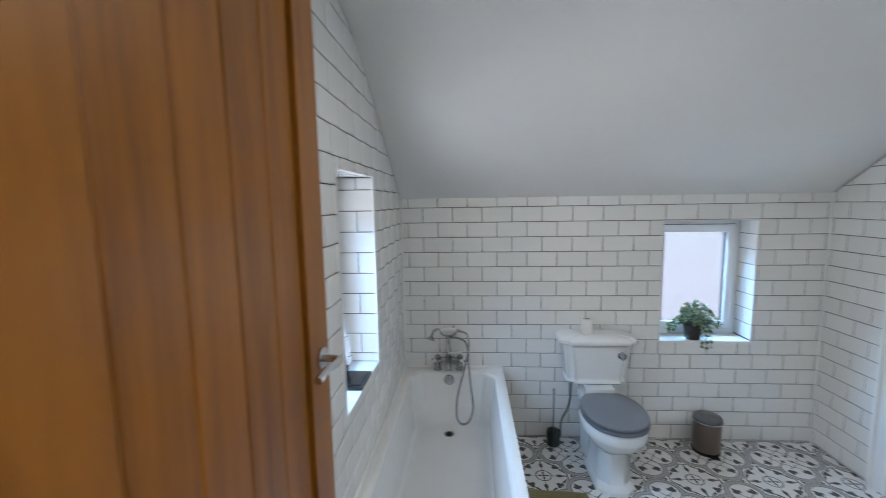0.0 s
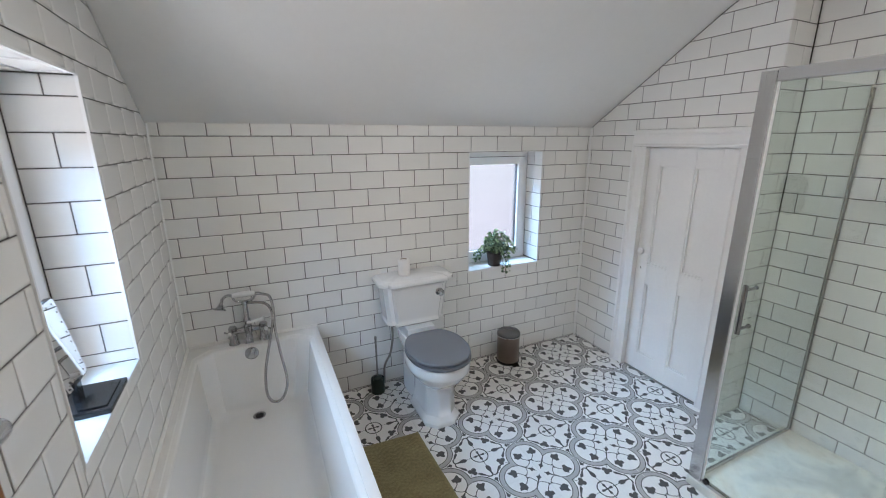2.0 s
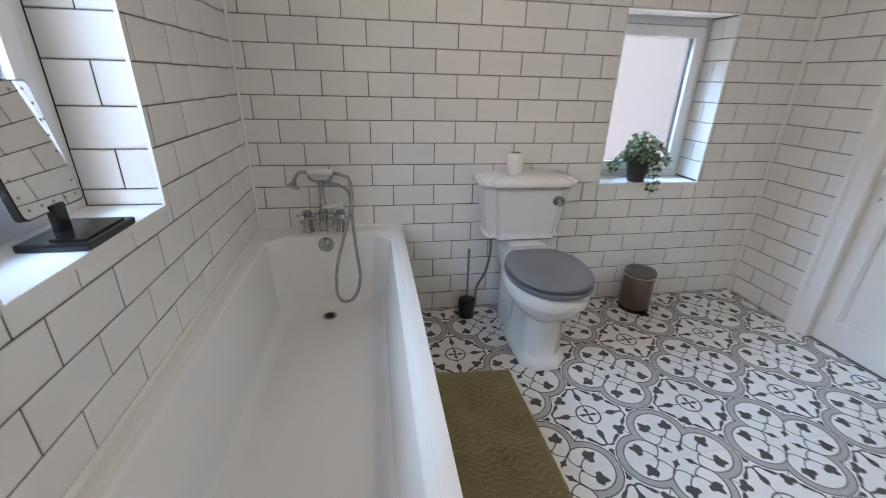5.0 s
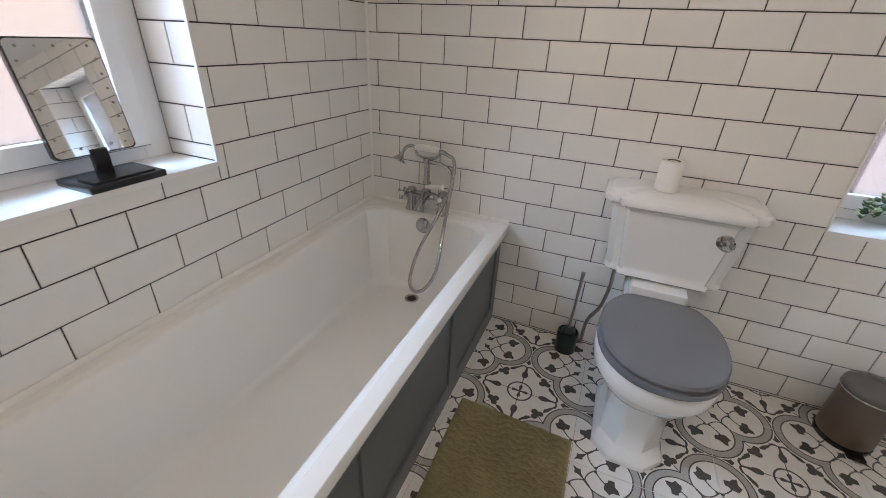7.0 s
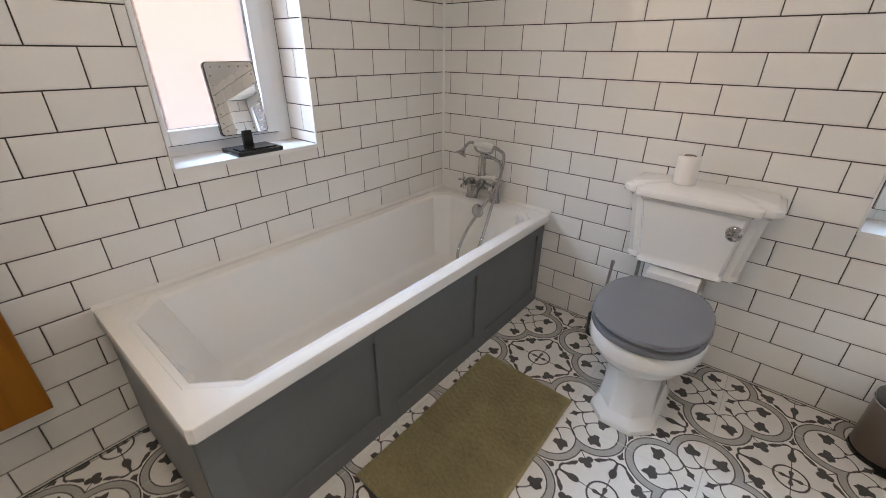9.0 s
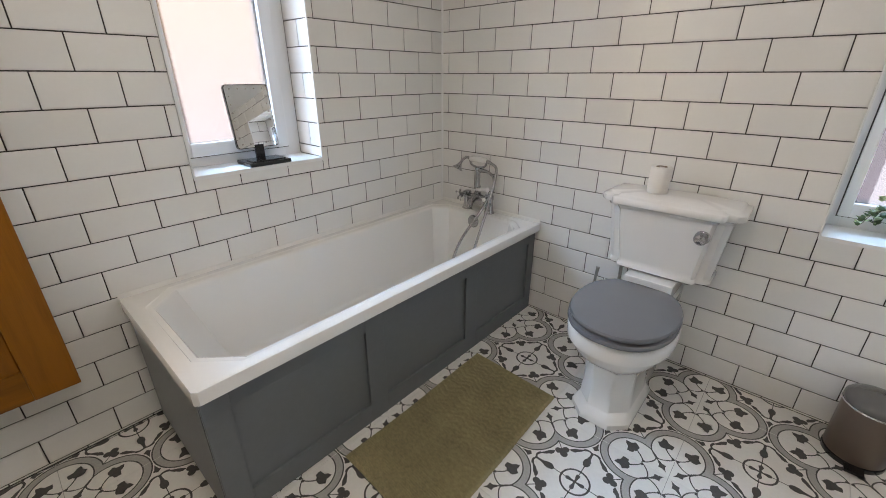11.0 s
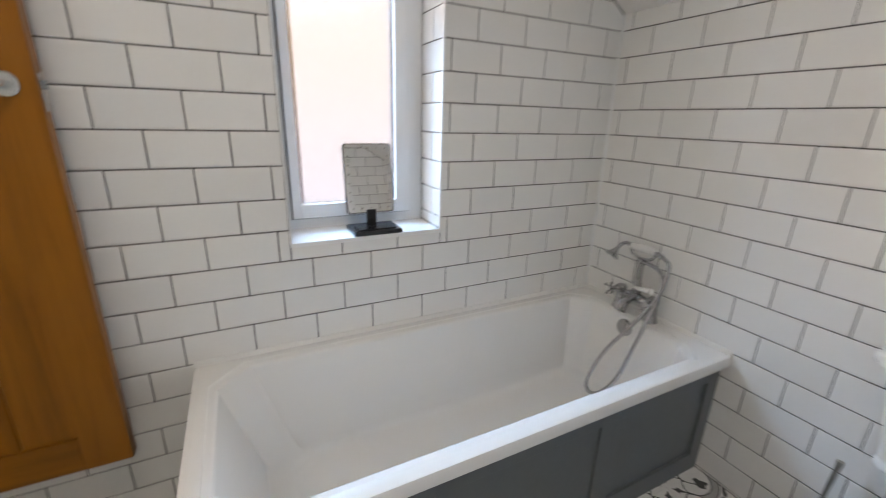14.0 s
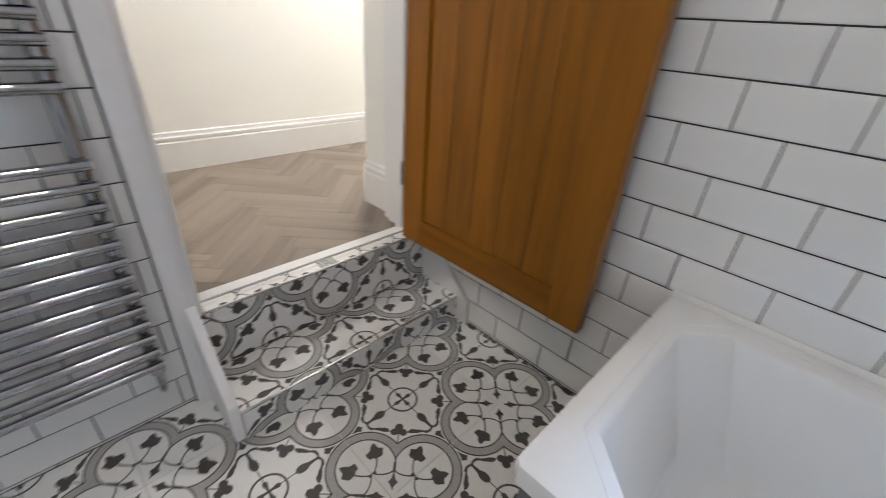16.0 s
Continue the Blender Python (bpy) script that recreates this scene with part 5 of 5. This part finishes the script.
# ---- plant on the sill ----
def ivy():
    rnd = random.Random(11)
    pl = thing("potted_ivy", "small variegated trailing ivy in a dark brown pot on the sill", "plant", (2.005, 0.055, W_BACK[1] + 0.003))
    part("pot", lathe([(0.042, 0.0), (0.045, 0.003), (0.052, 0.05), (0.058, 0.088), (0.060, 0.090), (0.060, 0.102), (0.055, 0.102), (0.053, 0.085), (0.0005, 0.084)], 28), M_POT, pl, smooth=True)
    part("soil", lathe([(0.0525, 0.085), (0.0005, 0.092)], 20), M_SOIL, pl)
    stems = bmesh.new()
    leaves = {0: [], 1: []}
    for k in range(52):
        a = rnd.uniform(0, 2 * math.pi)
        reach = rnd.uniform(0.05, 0.165)
        rise = rnd.uniform(0.02, 0.15)
        drop = rnd.choice((0, 0, 0.03, 0.06))
        dx, dy = math.cos(a) * reach, math.sin(a) * reach * 0.75
        if k < 4:
            dx, dy, rise, drop = rnd.uniform(0.01, 0.075), -0.10, 0.03, 0.15
        if dy > 0.07:
            dy = 0.07
        line = curve([(rnd.uniform(-0.02, 0.02), rnd.uniform(-0.02, 0.02), 0.088), (dx * 0.45, dy * 0.45, 0.10 + rise), (dx * 0.85, dy * 0.85, 0.10 + rise * 0.8 - drop * 0.3), (dx, dy, 0.10 + rise * 0.6 - drop)], 6)
        tube(line, 0.0011, 5, stems)
        for i in range(4, len(line), 2):
            p = line[i]
            for q in range(2):
                size = rnd.uniform(0.014, 0.027)
                d = Vector((rnd.gauss(0, 1) + dx * 9, rnd.gauss(0, 1) + dy * 9, rnd.gauss(0.1, 0.6))).normalized()
                nrm = Vector((rnd.gauss(0, 0.6), rnd.gauss(-0.5, 0.5), rnd.gauss(0.8, 0.4))).normalized()
                side = d.cross(nrm).normalized()
                nrm = side.cross(d)
                leaves[1 if rnd.random() < 0.52 else 0].append((p, d, side, nrm, size))
    part("stems", stems, M_STEM, pl)
    for kind, mt in ((0, M_LEAF), (1, M_LEAF2)):
        for lo in range(0, len(leaves[kind]), 1):
            p, d, side, nrm, size = leaves[kind][lo]
            bm = bmesh.new()
            mid = [bm.verts.new(p + size * (x * d) + nrm * size * 0.10) for x in (0.0, 0.6, 1.15)]
            for sgn in (1, -1):
                ed = [bm.verts.new(p + size * (x * d + sgn * abs(y) * side) - nrm * size * 0.06) for x, y in ((0.30, 0.46), (0.74, 0.36), (0.74, 0.13))]
                bm.faces.new((mid[0], ed[0], mid[1]))
                bm.faces.new((mid[1], ed[0], ed[1]))
                bm.faces.new((mid[1], ed[1], ed[2]))
                bm.faces.new((mid[1], ed[2], mid[2]))
            part("leaf", bm, mt, pl)


ivy()

# ---- shower ----
SX, SY, ST = 2.215, -1.478, 1.862
tray = thing("shower_tray", "low cream stone-resin shower tray with water marks", "shower tray", (0, 0, 0))
bm = box(SX - 0.025, YR + 0.004, 0.0, XS - 0.004, SY + 0.032, 0.042, 0.006)
part("tray_rim", bm, M_TRAY, tray)
rect = [(SX + 0.045, SY - 0.04), (XS - 0.07, SY - 0.04), (XS - 0.07, YR + 0.07), (SX + 0.045, YR + 0.07)]
shallow = loft([[(x, y, 0.0425) for x, y in rect], [(x + (0.02 if x < 2.6 else -0.02), y + (-0.02 if y > -2 else 0.02), 0.0430) for x, y in rect]])
part("tray_floor", shallow, M_TRAY, tray)
part("waste", lathe([(0.055, 0.0), (0.055, 0.003), (0.045, 0.006), (0.0005, 0.007)], 32, (2.62, -2.35, 0.043)), M_CHROME, tray, smooth=True)

encl = thing("shower_enclosure", "framed shower enclosure with clear glass and satin aluminium profiles", "shower", (0, 0, 0))
part("corner_post", box(SX - 0.018, SY - 0.028, 0.043, SX + 0.020, SY + 0.028, ST, 0.004), M_BRUSHED, encl, "satin aluminium corner post")
part("top_rail", box(SX - 0.020, YR + 0.004, ST - 0.040, SX + 0.022, SY - 0.029, ST + 0.004, 0.004), M_BRUSHED, encl)
part("bottom_rail", box(SX - 0.012, YR + 0.004, 0.043, SX + 0.014, SY - 0.029, 0.058, 0.003), M_BRUSHED, encl)
part("side_rail", box(SX + 0.021, SY - 0.009, 0.043, XS - 0.024, SY + 0.009, 0.060, 0.003), M_BRUSHED, encl)
part("wall_profile", box(XS - 0.024, SY - 0.008, 0.043, XS - 0.002, SY + 0.008, ST - 0.02, 0.003), M_STEEL, encl)
part("wall_profile", box(SX - 0.018, YR + 0.002, 0.059, SX + 0.020, YR + 0.026, ST - 0.041, 0.003), M_BRUSHED, encl)
g1 = part("side_glass", box(SX + 0.021, SY - 0.003, 0.061, XS - 0.025, SY + 0.003, ST - 0.012), M_CLEAR, encl, "clear side glass")
g2 = part("fixed_glass", box(SX + 0.004, YR + 0.027, 0.060, SX + 0.009, -2.05, ST - 0.041), M_CLEAR, encl, "clear fixed glass")
g3 = part("sliding_glass", box(SX - 0.008, -2.09, 0.060, SX - 0.003, SY - 0.030, ST - 0.041), M_CLEAR, encl, "clear sliding glass")
for g in (g1, g2, g3):
    g.visible_shadow = False
part("door_seal", box(SX - 0.010, SY - 0.036, 0.060, SX - 0.001, SY - 0.029, ST - 0.041), M_UPVC, encl)
hy = SY - 0.075
hndl = part("handle", tube([(SX - 0.045, hy, 0.845), (SX - 0.045, hy, 1.055)], 0.0095, 14), M_CHROME, encl, "chrome bar handle", smooth=True)
for hz in (0.865, 1.035):
    part("standoff", tube([(SX - 0.045, hy, hz), (SX + 0.020, hy, hz), (SX + 0.030, hy, hz)], [0.006, 0.006, 0.010], 12), M_CHROME, hndl, smooth=True)
for ry, rz in ((SY - 0.055, 0.072), (-2.02, 0.072)):
    part("roller", lathe([(0.013, 0), (0.013, 0.014), (0.010, 0.017)], 18, (SX - 0.026, ry, rz), axis_turn((1, 0, 0))), M_BLACK, encl, "black roller", smooth=True)

ctl = thing("shower_control", "dark grey rounded electric shower control with chrome dial", "shower control", (XS, -1.70, 1.23))
bm = prism(rounded(0.11, 0.21, 0.05, 8), "x", -0.030, -0.0005)
bmesh.ops.bevel(bm, geom=[e for e in bm.edges if all(abs(v.co.x + 0.030) < 1e-5 for v in e.verts)], offset=0.008, segments=2, affect="EDGES")
part("case", bm, M_CONTROL, ctl, smooth=True)
part("dial", lathe([(0.026, 0), (0.025, 0.014), (0.020, 0.018), (0.0005, 0.019)], 24, (-0.030, 0.0, 0.075), axis_turn((-1, 0, 0))), M_CHROME, ctl, "chrome dial", smooth=True)
part("button", lathe([(0.012, 0), (0.011, 0.004), (0.0005, 0.005)], 18, (-0.030, 0.0, 0.150), axis_turn((-1, 0, 0))), M_CHROME, ctl, smooth=True)

# ---- towel radiator ----
rad = thing("towel_radiator", "chrome ladder towel radiator on the tiled wall", "radiator", (0, 0, 0))
RX0, RX1, RYY = 1.000, 1.500, YR + 0.062
for x in (RX0 + 0.018, RX1 - 0.018):
    part("upright", tube([(x, RYY - 0.014, 0.205), (x, RYY - 0.014, 1.42)], 0.017, 16), M_CHROME, rad, smooth=True)
zs = [0.245 + 0.046 * i for i in range(13)] + [0.945 + 0.040 * i for i in range(5)] + [1.225 + 0.040 * i for i in range(5)]
for z in zs:
    part("bar", tube([(RX0, RYY + 0.012, z), (RX1, RYY + 0.012, z)], 0.0118, 14), M_CHROME, rad, smooth=True)
for x in (RX0 + 0.018, RX1 - 0.018):
    part("valve", tube([(x, RYY - 0.014, 0.205), (x, RYY - 0.014, 0.15), (x, RYY - 0.03, 0.125), (x, YR + 0.001, 0.12)], 0.010, 12), M_CHROME, rad, smooth=True)
    for z in (0.85, 1.18):
        part("bracket", tube([(x, YR + 0.001, z), (x, RYY - 0.02, z)], 0.011, 12), M_CHROME, rad, smooth=True)

# ---- floor, planks and wall tiles ----
lay_floor()
herringbone()
tile_all()
